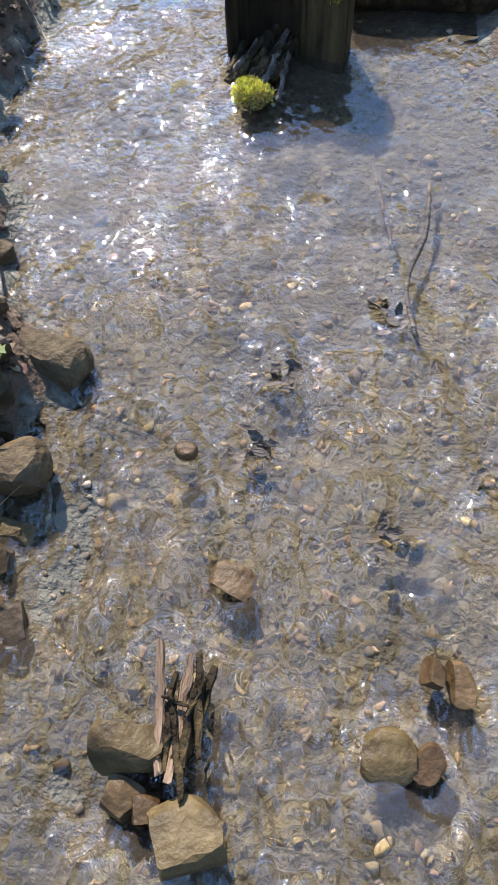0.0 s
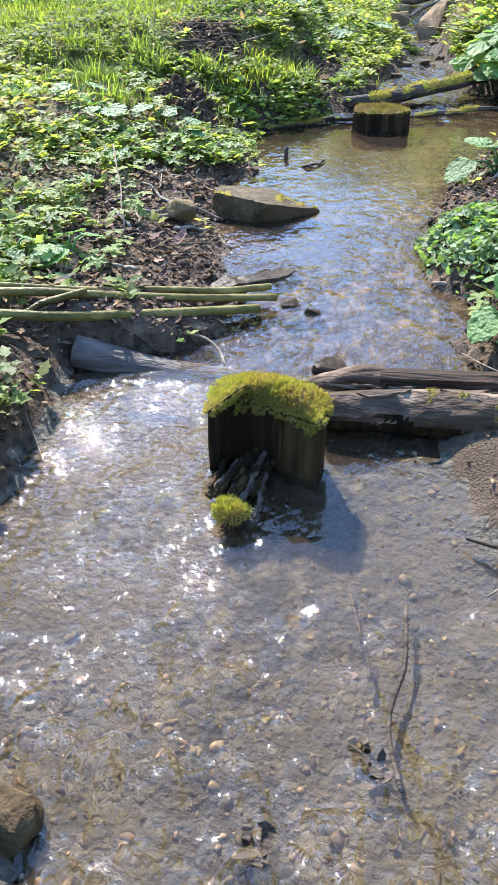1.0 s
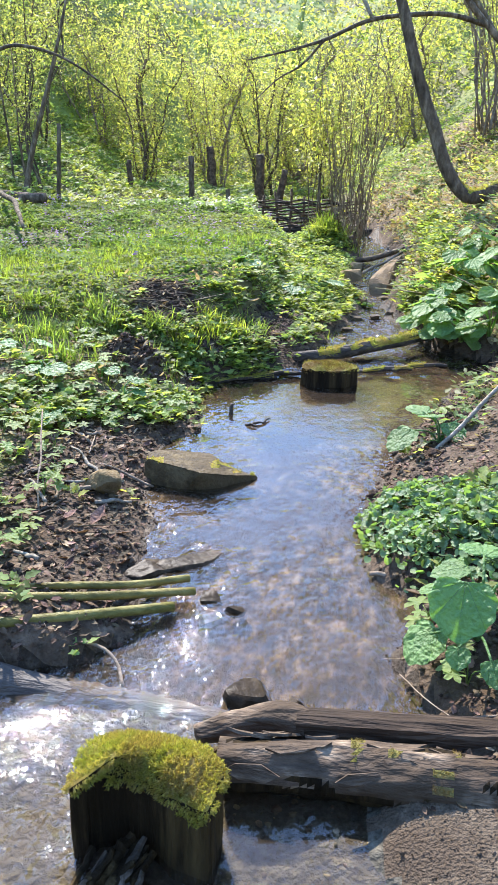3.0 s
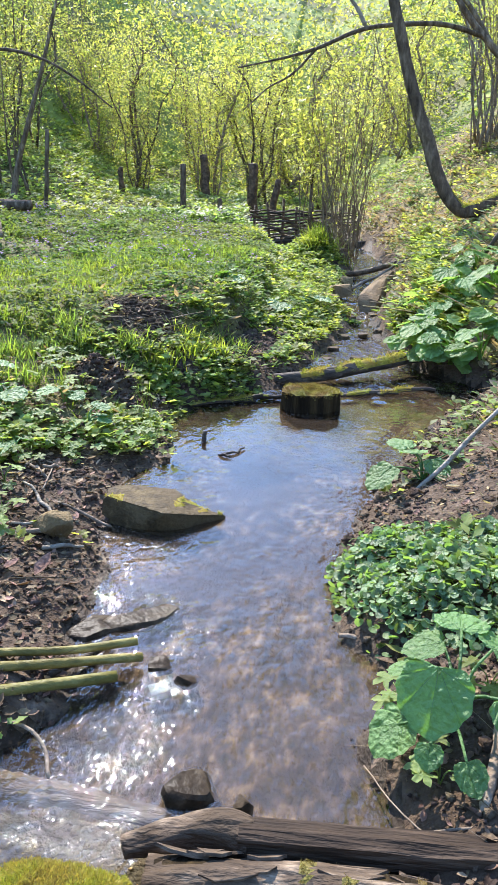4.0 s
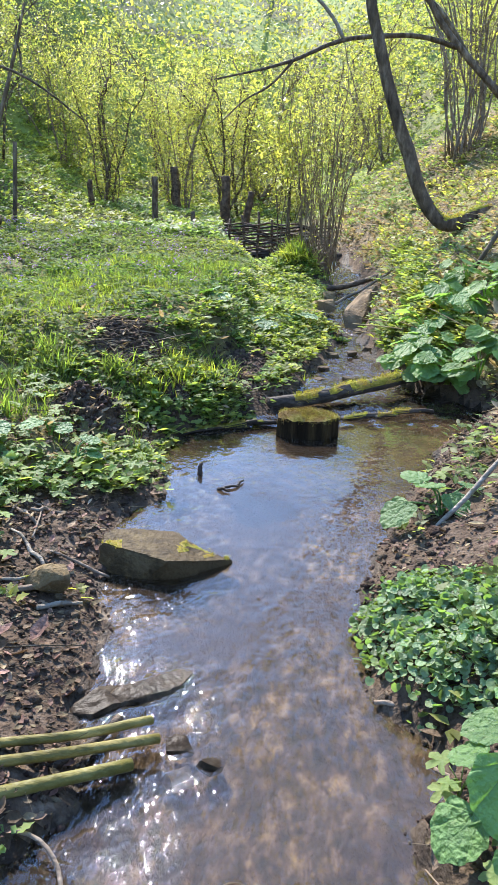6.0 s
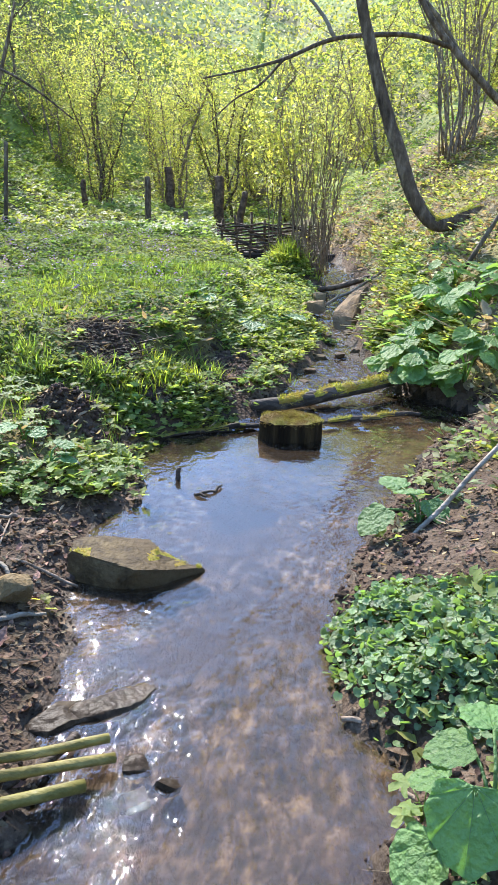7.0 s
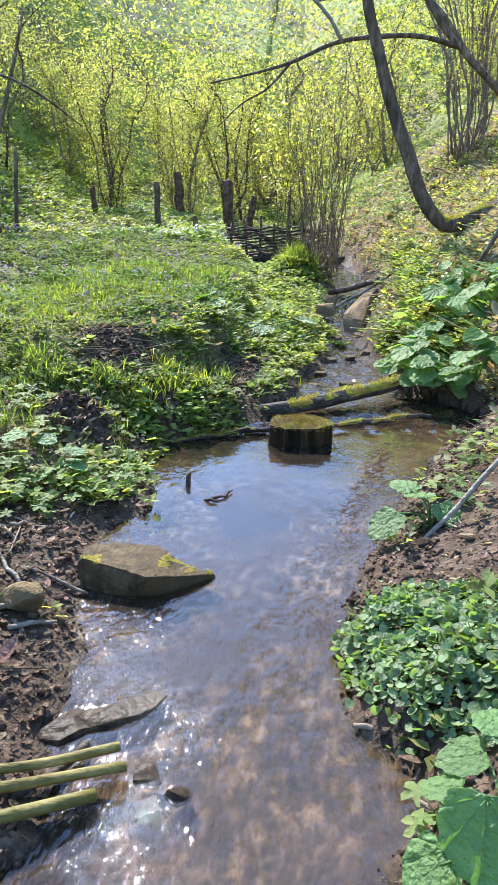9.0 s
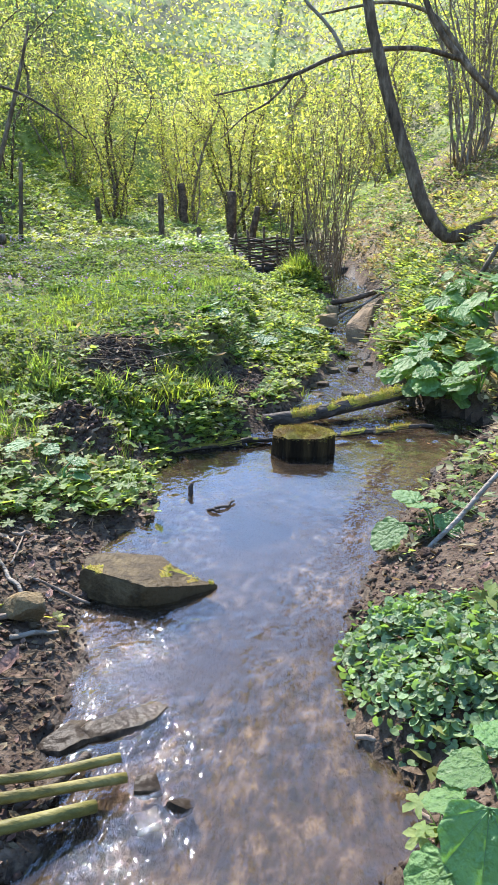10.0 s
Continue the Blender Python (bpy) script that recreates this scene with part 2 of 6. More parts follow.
SPRING = material("spring_leaf", [(0.208, 0.231, 0.05), (0.332, 0.33, 0.088)], 3, 0.5, 0.1, 90, island=0.45, glow=(0.52, (1.9, 1.9, 1.1)), spec=0.25)
PALE = material("pale_leaf", [(0.11, 0.19, 0.065), (0.19, 0.28, 0.10)], 12, 0.45, 0.4, 60, each=0.2, glow=(0.48, (1.8, 2.0, 0.8)), spec=0.15)
RIB = material("leaf_rib", [(0.085, 0.165, 0.05), (0.13, 0.225, 0.07)], 12, 0.5, 0.2, 60, spec=0.3)
BROAD = material("broad_leaf", [(0.075, 0.16, 0.045), (0.125, 0.225, 0.07)], 14, 0.45, 0.8, 70, each=0.18, glow=(0.3, (1.9, 2.1, 0.6)), spec=0.35)
ROUND = material("round_leaf", [(0.100, 0.158, 0.066), (0.184, 0.245, 0.112)], 12, 0.38, 0.35, 120, island=0.45, glow=(0.36, (1.7, 2.0, 0.6)), spec=0.28)
DEAD = material("dead_leaf", [(0.04, 0.024, 0.014), (0.115, 0.074, 0.044), (0.27, 0.19, 0.12)], 15, 0.7, 0.4, 90, island=0.7, glow=(0.12, (1.3, 1.1, 0.7)), spec=0.15)
STRAW = material("dry_straw", [(0.15, 0.11, 0.065), (0.33, 0.26, 0.155), (0.52, 0.43, 0.28)], 15, 0.8, 0.3, 90, island=0.4, glow=(0.3, (1.4, 1.3, 0.8)))
CLOD = material("loose_earth", [(0.028, 0.018, 0.012), (0.065, 0.045, 0.03), (0.13, 0.095, 0.066)], 20, 0.9, 0.8, 90, island=0.5)
PETAL = material("violet_petal", [(0.20, 0.14, 0.22), (0.32, 0.24, 0.34)], 9, 0.6, 0.1, 90, island=0.25, glow=(0.3, (1.3, 1.1, 1.3)))

# ---- number helpers ----
rng = np.random.default_rng(7)


def lattice(ix, iy, seed):
    v = (ix.astype(np.int64) * 374761393 + iy.astype(np.int64) * 668265263 + seed * 974711) & 0x7FFFFFFF
    v = ((v ^ (v >> 13)) * 1274126177) & 0x7FFFFFFF
    return ((v ^ (v >> 16)) & 0xFFFF) / 32767.5 - 1


def vnoise(x, y, seed=0):
    x, y = np.asarray(x, float), np.asarray(y, float)
    ix, iy = np.floor(x), np.floor(y)
    fx, fy = x - ix, y - iy
    fx, fy = fx * fx * (3 - 2 * fx), fy * fy * (3 - 2 * fy)
    a, b = lattice(ix, iy, seed), lattice(ix + 1, iy, seed)
    c, d = lattice(ix, iy + 1, seed), lattice(ix + 1, iy + 1, seed)
    return (a * (1 - fx) + b * fx) * (1 - fy) + (c * (1 - fx) + d * fx) * fy


def fbm(x, y, f, octaves=4, seed=0):
    x, y = np.asarray(x, float), np.asarray(y, float)
    return sum(vnoise(x * f * 2 ** i + 17 * i, y * f * 2 ** i - 9 * i, seed + i) / 2 ** i for i in range(octaves))


def ease(v):
    v = np.clip(v, 0, 1)
    return v * v * (3 - 2 * v)


def part(name, data, mat, parent=None, label="", smooth=True, sharp=0):
    """Links a bmesh or a mesh as one object, under a thing if one is given."""
    if isinstance(data, bmesh.types.BMesh):
        me = bpy.data.meshes.new(name)
        data.to_mesh(me)
        data.free()
    else:
        me = data
    if mat and not me.materials:
        me.materials.append(mat)
    if smooth:
        me.polygons.foreach_set("use_smooth", np.ones(len(me.polygons), bool))
    if sharp:
        me.set_sharp_from_angle(angle=radians(sharp))
    ob = new(name, me)
    if parent:
        ob.parent = parent
    if label:
        ob["label"] = label
    return ob


def empty(name, place, label, category, group=""):
    ob = new(name)
    ob.location = place
    ob.empty_display_size = 0.05
    return tagged(ob, label, category, group)


def tri_mesh(name, chunks, smooth=True):
    """One mesh from (verts, faces) arrays; faces all with the same number of corners."""
    vs, fs, off = [], [], 0
    for v, f in chunks:
        vs.append(v), fs.append(f + off)
        off += len(v)
    v, f = np.concatenate(vs), np.concatenate(fs)
    me = bpy.data.meshes.new(name)
    k = f.shape[1]
    me.vertices.add(len(v)), me.loops.add(f.size), me.polygons.add(len(f))
    me.vertices.foreach_set("co", v.astype(np.float32).ravel())
    me.loops.foreach_set("vertex_index", f.astype(np.int32).ravel())
    me.polygons.foreach_set("loop_start", np.arange(0, f.size, k, dtype=np.int32))
    me.update(calc_edges=True)
    me.validate()
    return me


def spread(tv, tf, pos, yaw, pitch, roll, size):
    """Copies of a small template (pointing along x, facing z) at many places."""
    tv, pos = np.asarray(tv, float), np.asarray(pos, float)
    n = len(pos)
    size = np.asarray(size, float)
    size = np.repeat(size[:, None], 3, 1) if size.ndim == 1 else size
    cy, sy, cp, sp, cr, sr = np.cos(yaw), np.sin(yaw), np.cos(pitch), np.sin(pitch), np.cos(roll), np.sin(roll)
    o, e = np.zeros(n), np.ones(n)
    rz = np.array([[cy, -sy, o], [sy, cy, o], [o, o, e]]).transpose(2, 0, 1)
    ry = np.array([[cp, o, -sp], [o, e, o], [sp, o, cp]]).transpose(2, 0, 1)
    rx = np.array([[e, o, o], [o, cr, -sr], [o, sr, cr]]).transpose(2, 0, 1)
    r = rz @ ry @ rx
    v = np.einsum("nij,nkj->nki", r, tv[None] * size[:, None, :]) + pos[:, None, :]
    f = np.asarray(tf)[None] + (np.arange(n) * len(tv))[:, None, None]
    return v.reshape(-1, 3), f.reshape(-1, np.asarray(tf).shape[1])


# templates: a pointed leaf, a rounded heart leaf, a grass blade, a curled dead leaf, a twig
LEAF = (np.array([(0, 0, 0), (0.45, 0.27, 0.06), (0.5, 0, 0), (0.45, -0.27, 0.06), (1, 0, -0.08)]), np.array([(0, 2, 1), (0, 3, 2), (1, 2, 4), (2, 3, 4)]))
TOOTHED = (np.array([(0, 0, 0), (0.2, 0.3, 0.05), (0.42, 0.22, 0.03), (0.55, 0.36, 0.05), (0.7, 0.16, 0.0), (1, 0, -0.1), (0.7, -0.16, 0.0), (0.55, -0.36, 0.05), (0.42, -0.22, 0.03), (0.2, -0.3, 0.05), (0.5, 0, -0.02)]),
           np.array([(10, i, (i + 1) % 10) for i in range(10)])[:, [0, 2, 1]])
HEART_A = np.radians([180, 150, 112, 75, 40, 0, -40, -75, -112, -150])
HEART_R = np.array([0.30, 0.52, 0.56, 0.52, 0.5, 0.55, 0.5, 0.52, 0.56, 0.52])
HEART = (np.concatenate([np.stack([0.3 + HEART_R * np.cos(HEART_A), HEART_R * np.sin(HEART_A), 0.05 * np.ones(10)], 1), [(0.3, 0, -0.03)]]),
         np.array([(10, (i + 1) % 10, i) for i in range(10)]))
BLADE = (np.array([(0, 0.03, 0), (0, -0.03, 0), (0.38, 0.028, 0.02), (0.38, -0.028, 0.02), (0.72, 0.018, -0.05), (0.72, -0.018, -0.05), (1, 0, -0.2)]),
         np.array([(0, 1, 3), (0, 3, 2), (2, 3, 5), (2, 5, 4), (4, 5, 6)]))
CURLED = (np.array([(0, 0, 0.05), (0.3, 0.25, 0.16), (0.35, 0, 0), (0.3, -0.25, 0.1), (0.7, 0.2, 0.17), (0.7, 0, 0.04), (0.68, -0.22, 0.1), (1, 0.05, 0.15)]),
          np.array([(0, 2, 1), (0, 3, 2), (1, 2, 5), (1, 5, 4), (2, 3, 6), (2, 6, 5), (4, 5, 7), (5, 6, 7)]))
STICK = (np.array([(0, 0.012, 0), (0, -0.008, 0.011), (0, -0.008, -0.011), (0.5, 0.03, 0.01), (0.5, 0.014, 0.02), (0.5, 0.014, 0.0), (1, 0.006, 0), (1, -0.004, 0.006), (1, -0.004, -0.006)]),
         np.array([(0, 1, 4), (0, 4, 3), (1, 2, 5), (1, 5, 4), (2, 0, 3), (2, 3, 5), (3, 4, 7), (3, 7, 6), (4, 5, 8), (4, 8, 7), (5, 3, 6), (5, 6, 8)]))


def tube_arrays(pts, radii, sides=8, rough=0.0, seed=0):
    """Vertices and triangles of a tapering tube with closed ends along a line of points."""
    pts = np.asarray(pts, float)
    n = len(pts)
    radii = np.interp(np.linspace(0, 1, n), np.linspace(0, 1, len(radii)), radii)
    tang = np.gradient(pts, axis=0)
    tang /= np.linalg.norm(tang, axis=1)[:, None] + 1e-9
    ref = np.array([0, 0, 1.0]) if abs(tang[0][2]) < 0.8 else np.array([1.0, 0, 0])
    u = np.cross(tang, ref)
    u /= np.linalg.norm(u, axis=1)[:, None] + 1e-9
    w = np.cross(u, tang)
    a = np.linspace(0, 2 * np.pi, sides, endpoint=False)
    rr = radii[:, None] * np.ones(sides)
    if rough:
        along = np.concatenate([[0], np.cumsum(np.linalg.norm(np.diff(pts, axis=0), axis=1))])
        rr = rr * (1 + rough * fbm(along[:, None] * 6 + 0 * a, (np.cos(a) * 2 + np.sin(a) * 3.1)[None] + 0 * along[:, None], 1.3, 3, seed))
    v = pts[:, None] + rr[..., None] * (np.cos(a)[None, :, None] * u[:, None] + np.sin(a)[None, :, None] * w[:, None])
    v = np.concatenate([v.reshape(-1, 3), pts[:1] - tang[:1] * radii[0] * 0.15, pts[-1:] + tang[-1:] * radii[-1] * 0.15])
    i, j = np.meshgrid(np.arange(n - 1), np.arange(sides), indexing="ij")
    p, q = i * sides + j, i * sides + (j + 1) % sides
    f = np.concatenate([np.stack([p, q + sides, q], -1).reshape(-1, 3), np.stack([p, p + sides, q + sides], -1).reshape(-1, 3)])
    k = np.arange(sides)
    lo, hi = n * sides, n * sides + 1
    caps = np.concatenate([np.stack([k, (k + 1) % sides, lo + 0 * k], 1), np.stack([(n - 1) * sides + (k + 1) % sides, (n - 1) * sides + k, hi + 0 * k], 1)])
    return v, np.concatenate([f, caps])


def curve_points(pts, n=16, wob=0.0, seed=0):
    """A smooth line through a few points, with a little unevenness."""
    pts = [Vector(p) for p in pts]
    ext = [pts[0] * 2 - pts[1], *pts, pts[-1] * 2 - pts[-2]]
    out = []
    m = len(pts) - 1
    for s in np.linspace(0, m, n):
        i = min(int(s), m - 1)
        t = s - i
        a, b, c, d = ext[i:i + 4]
        out.append(0.5 * ((2 * b) + (c - a) * t + (2 * a - 5 * b + 4 * c - d) * t * t + (3 * b - a - 3 * c + d) * t ** 3))
    out = np.array([tuple(p) for p in out])
    if wob:
        s = np.linspace(0, 5, n)
        out += wob * np.stack([vnoise(s, s * 0 + k * 7.3, seed) for k in range(3)], 1)
    return out


# ---- the lie of the land ----
LEFT_Y = [-6, 0.3, 0.67, 0.82, 0.91, 1.03, 1.27, 1.375, 1.67, 1.85, 2.1, 2.35, 2.5, 2.58, 2.66, 2.77, 2.93, 3.09, 3.28, 3.46, 3.57, 3.72, 4.1, 4.31, 4.43, 4.6, 4.85, 5.05, 5.25, 5.4, 5.6, 5.95, 6.29, 6.71, 7.5, 8, 8.6, 9.4, 10, 10.6, 11.2, 12, 13, 15, 16]
LEFT_X = [-0.5, -0.05, 0.01, 0, -0.01, -0.03, -0.09, -0.145, -0.27, -0.315, -0.33, -0.33, -0.31, -0.27, 0.03, 0.075, 0.08, 0.015, 0, 0.02, 0, -0.07, -0.135, -0.09, 0, -0.01, -0.06, -0.065, -0.02, 0.25, 0.42, 0.53, 0.6, 0.8, 0.92, 0.8, 0.85, 0.95, 0.85, 0.5, 0.1, -0.1, 0, 0.3, 0.5]
RIGHT_Y = [-6, 0.4, 1.2, 1.5, 1.73, 1.78, 1.85, 1.92, 2, 2.08, 2.17, 2.3, 2.5, 2.53, 2.6, 2.7, 2.8, 2.94, 3.03, 3.1, 3.18, 3.25, 3.39, 3.5, 3.75, 3.88, 4.06, 4.26, 4.5, 4.8, 5.14, 5.43, 5.75, 5.9, 6.1, 6.35, 6.9, 7.4, 8, 8.6, 9.5, 10.5, 12, 13, 15, 16]
RIGHT_X = [1.5, 1.2, 1, 0.94, 0.895, 0.893, 0.864, 0.831, 0.811, 0.789, 0.765, 0.766, 0.88, 0.86, 0.84, 0.8, 0.82, 0.9, 0.893, 0.86, 0.79, 0.78, 0.76, 0.74, 0.77, 0.834, 0.9, 0.93, 1.046, 1.147, 1.29, 1.53, 1.66, 1.62, 1.42, 1.24, 1.15, 1.12, 1.15, 1.25, 1.3, 1.35, 1.3, 0.9, 0.6, 0.5]
LIP_Y = [5.3, 5.5, 5.9, 6.5, 7.3, 8.5, 10, 12, 14, 17]
LIP_X = [-0.05, -0.02, 0.06, 0.16, 0.22, 0.22, 0.15, -0.25, -0.5, -0.6]


def water_level(x, y):
    """The brook's surface: a quick run below the logs, a still pool, and a riffle above a sill that runs aslant."""
    y = y - 0.39 * np.clip(x - 0.6, -0.8, 1.2) * ease((y - 4.6) / 0.6) * ease((7.2 - y) / 1.0)
    return np.interp(y, [-6, 0, 0.6, 1.1, 1.75, 2.1, 2.6, 5.48, 5.6, 6.5, 8.2, 9.5, 14, 30], [-0.12, -0.075, -0.065, -0.055, -0.028, -0.005, 0, 0, 0.028, 0.055, 0.10, 0.14, 0.2, 0.25])


def banks(x, y):
    """How far a place lies outside the water's left and right edge (negative: in the water)."""
    wob = 0.032 * fbm(x * 0 + 3, y, 5, 4, 5)
    return np.interp(y, LEFT_Y, LEFT_X) + wob - x, x - np.interp(y, RIGHT_Y, RIGHT_X) + wob


MOUNDS = [(-0.43, 5.02, 0.17, 0.14), (-0.44, 5.78, 0.20, 0.07), (-0.08, 5.45, 0.08, 0.03)]
ISLAND = (0.62, 10.25, 0.30, 0.26)


def ground_height(x, y):
    x, y = np.asarray(x, float), np.asarray(y, float)
    dl, dr = banks(x, y)
    w = water_level(x, y)
    m = np.minimum(-dl, -dr)
    depth = np.interp(y, [0, 1.4, 2.0, 2.6, 3.2, 5.2, 5.7, 7, 14], [0.03, 0.035, 0.028, 0.04, 0.06, 0.10, 0.04, 0.04, 0.04])
    bed = w - depth * ease(m / 0.22) + 0.012 * fbm(x, y, 5, 3, 11) * ease(m / 0.1)
    pl = np.maximum(dl, 0)
    a = np.interp(y, [0, 2.3, 2.7, 3.0, 4.1, 4.5, 5.2, 5.6, 6.5, 9], [0.10, 0.11, 0.09, 0.045, 0.05, 0.08, 0.10, 0.14, 0.2, 0.2])
    b = np.interp(y, [0, 2.5, 3.0, 4.1, 4.6, 5.5, 7], [0.06, 0.06, 0.16, 0.18, 0.26, 0.34, 0.34])
    plateau = np.interp(y, [0, 2.5, 3.5, 5, 7.2, 10, 12, 14, 17], [0.22, 0.26, 0.30, 0.38, 0.43, 0.42, 0.45, 0.50, 0.60])
    edge = np.maximum(np.interp(y, LIP_Y, LIP_X) + 0.04 * fbm(x * 0 + 1, y, 2.5, 3, 15) - x, 0)
    shelf = w + 0.05 * (1 - np.exp(-pl / 0.05)) + 0.10 * pl
    shelf = shelf + np.maximum(plateau - shelf, 0.02) * (1 - np.exp(-(edge / np.interp(y, [5.6, 6.05], [0.5, 0.09])) ** 1.5))
    left = w + a * (1 - np.exp(-pl / b)) + np.maximum(plateau - w - a, 0.02) * (1 - np.exp(-(pl / 1.0) ** np.interp(y, [4.0, 4.6], [1.0, 1.5])))
    left = left + (shelf - left) * ease((y - 5.6) / 0.45)
    pr = np.maximum(dr, 0)
    a = np.interp(y, [0, 1.4, 2.2, 2.5, 3.0, 3.6, 5, 6, 9], [0.06, 0.05, 0.045, 0.07, 0.07, 0.05, 0.06, 0.07, 0.10])
    s = np.interp(y, [0, 1.5, 2.2, 2.6, 3.2, 4.5, 5.5, 7, 10], [0.10, 0.10, 0.10, 0.22, 0.26, 0.36, 0.44, 0.64, 0.70])
    right = w + a * (1 - np.exp(-pr / 0.05)) + s * np.minimum(pr, 7) + 0.1 * np.maximum(pr - 7, 0)
    h = np.where(dl > 0, left, np.where(dr > 0, right, bed))
    out = ease(np.maximum(dl, dr) / 0.9)
    h = h + out * (0.045 * fbm(x, y, 1.2, 4, 2) + 0.014 * fbm(x, y, 9, 3, 3))
    for mx, my, r, k in MOUNDS:
        h = h + k * np.exp(-((x - mx) ** 2 + (y - my) ** 2) / r ** 2) * (1 + 0.4 * fbm(x, y, 14, 2, 4))
    h = h + ISLAND[3] * np.exp(-((x - ISLAND[0]) ** 2 + (0.6 * (y - ISLAND[1])) ** 2) / ISLAND[2] ** 2)
    hill = 0.42 * np.maximum(y - 18.5, 0) * ease((y - 17.5) / 8) + 0.34 * np.maximum(-3.4 - x, 0) * ease((y - 10) / 5)
    # unseen slopes behind and far to both sides, added to screen off sky light
    unseen_rise = 0.75 * np.maximum(-4.5 - y, 0) * ease((-3.5 - y) / 3) + 0.5 * np.maximum(x - 7, 0) * ease((x - 6) / 4) + 0.55 * np.maximum(-6 - x, 0) * (y < 30)
    hill = hill + np.minimum(unseen_rise, 22)
    hill = np.minimum(hill, 0.8 + 0.222 * np.hypot(x, y))
    return h + np.where(y > 400, 0, hill) * (1 - 0.75 * ease((np.hypot(x, y) - 60) / 120))


def spaced(fine_lo, fine_hi, step, lo, hi, grow=1.12):
    mid = list(np.arange(fine_lo, fine_hi, step))
    up, s = [], step
    while (up or mid)[-1] < hi:
        s *= grow
        up.append((up or mid)[-1] + s)
    dn, s = [], step
    while (dn or mid[:1])[-1] > lo:
        s *= grow
        dn.append((dn or mid[:1])[-1] - s)
    return np.array(dn[::-1] + mid + up)


def build_ground():
    xs, ys = spaced(-1.0, 2.2, 0.03, -500, 500, 1.09), spaced(0.3, 6.8, 0.032, -60, 900, 1.045)
    gx, gy = np.meshgrid(xs, ys)
    gz = ground_height(gx, gy)
    nx, ny = len(xs), len(ys)
    i, j = np.meshgrid(np.arange(ny - 1), np.arange(nx - 1), indexing="ij")
    p = i * nx + j
    f = np.stack([p, p + 1, p + 1 + nx, p + nx], -1).reshape(-1, 4)
    me = tri_mesh("ground", [(np.stack([gx, gy, gz], -1).reshape(-1, 3), f)])
    for m in (SOIL, BED, TURF, SAND, HILL, DIM_SILT, SLOPE, RUN):
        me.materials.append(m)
    cx, cy = (gx[:-1, :-1] + gx[1:, 1:]) / 2, (gy[:-1, :-1] + gy[1:, 1:]) / 2
    dl, dr = banks(cx, cy)
    kind = np.where(np.maximum(dl, dr) < 0.012, 1, 0)
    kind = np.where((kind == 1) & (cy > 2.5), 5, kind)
    # shallow run keeps the lighter silt; the deeper pool beyond takes the dimmed one
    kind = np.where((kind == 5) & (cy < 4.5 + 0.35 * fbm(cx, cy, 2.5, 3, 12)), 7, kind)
    kind = np.where((dr > 0.0) & (cy < 2.4 + 0.15 * fbm(cx, cy, 3, 3, 9)), np.where(dr + 0.3 * fbm(cx, cy, 1.5, 3, 10) < 0.7, 3, 2), kind)
    kind = np.where((dl > np.interp(cy, [2.4, 2.8, 4.2, 4.6], [0.25, 0.6, 0.5, 0.25]) + 0.15 * fbm(cx, cy, 3, 3, 8)), 2, kind)
    kind = np.where((dr > 0.15) & (cy > 5.4), 6, kind)
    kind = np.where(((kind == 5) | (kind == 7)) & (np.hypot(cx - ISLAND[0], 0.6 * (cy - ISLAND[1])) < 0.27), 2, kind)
    kind = np.where((cy > 17) | (cx < -7) | (cx > 9), 4, kind)
    for mx, my, r, k in MOUNDS:
        kind = np.where((cx - mx) ** 2 + (cy - my) ** 2 < (r * 1.1) ** 2, 0, kind)
    me.polygons.foreach_set("material_index", kind.ravel().astype(np.int32))
    return tagged(part("ground", me, None), "uneven stream banks and meadow of damp brown soil", "ground", kind="structure")


def build_water():
    ys = np.concatenate([np.arange(-3, 0.1, 0.1), np.arange(0.1, 6.8, 0.016), np.arange(6.8, 14, 0.05)])
    u = np.linspace(0, 1, 120)
    lo, hi = np.interp(ys, LEFT_Y, LEFT_X) - 0.14, np.interp(ys, RIGHT_Y, RIGHT_X) + 0.14
    gx = lo[:, None] + (hi - lo)[:, None] * u[None]
    gy = ys[:, None] + 0 * gx
    amp = np.interp(ys, [0.3, 1.0, 1.4, 1.8, 2.3, 2.6, 3.2, 4.5, 5.4, 5.7, 8], [0.032, 0.026, 0.013, 0.0025, 0.0008, 0.0008, 0.0006, 0.0002, 0.0002, 0.009, 0.012])[:, None]
    gz = water_level(gx, gy) + amp * (0.8 * fbm(gx, gy * 0.75, 7, 2, 20) + 0.7 * fbm(gx, gy * 0.8, 13, 2, 21) + 0.6 * fbm(gx + 0.3 * gy, gy, 24, 1, 25))
    nx = len(u)
    i, j = np.meshgrid(np.arange(len(ys) - 1), np.arange(nx - 1), indexing="ij")
    p = i * nx + j
    f = np.stack([p, p + 1, p + 1 + nx, p + nx], -1).reshape(-1, 4)
    ob = part("water", tri_mesh("water", [(np.stack([gx, gy, gz], -1).reshape(-1, 3), f)]), WATER)
    ob.visible_shadow = False
    return tagged(ob, "shallow brown brook water with ripples and sky reflections", "water", kind="structure")


build_ground()
build_water()


def on_ground(x, y, up=0.0):
    return (x, y, float(ground_height(x, y)) + up)


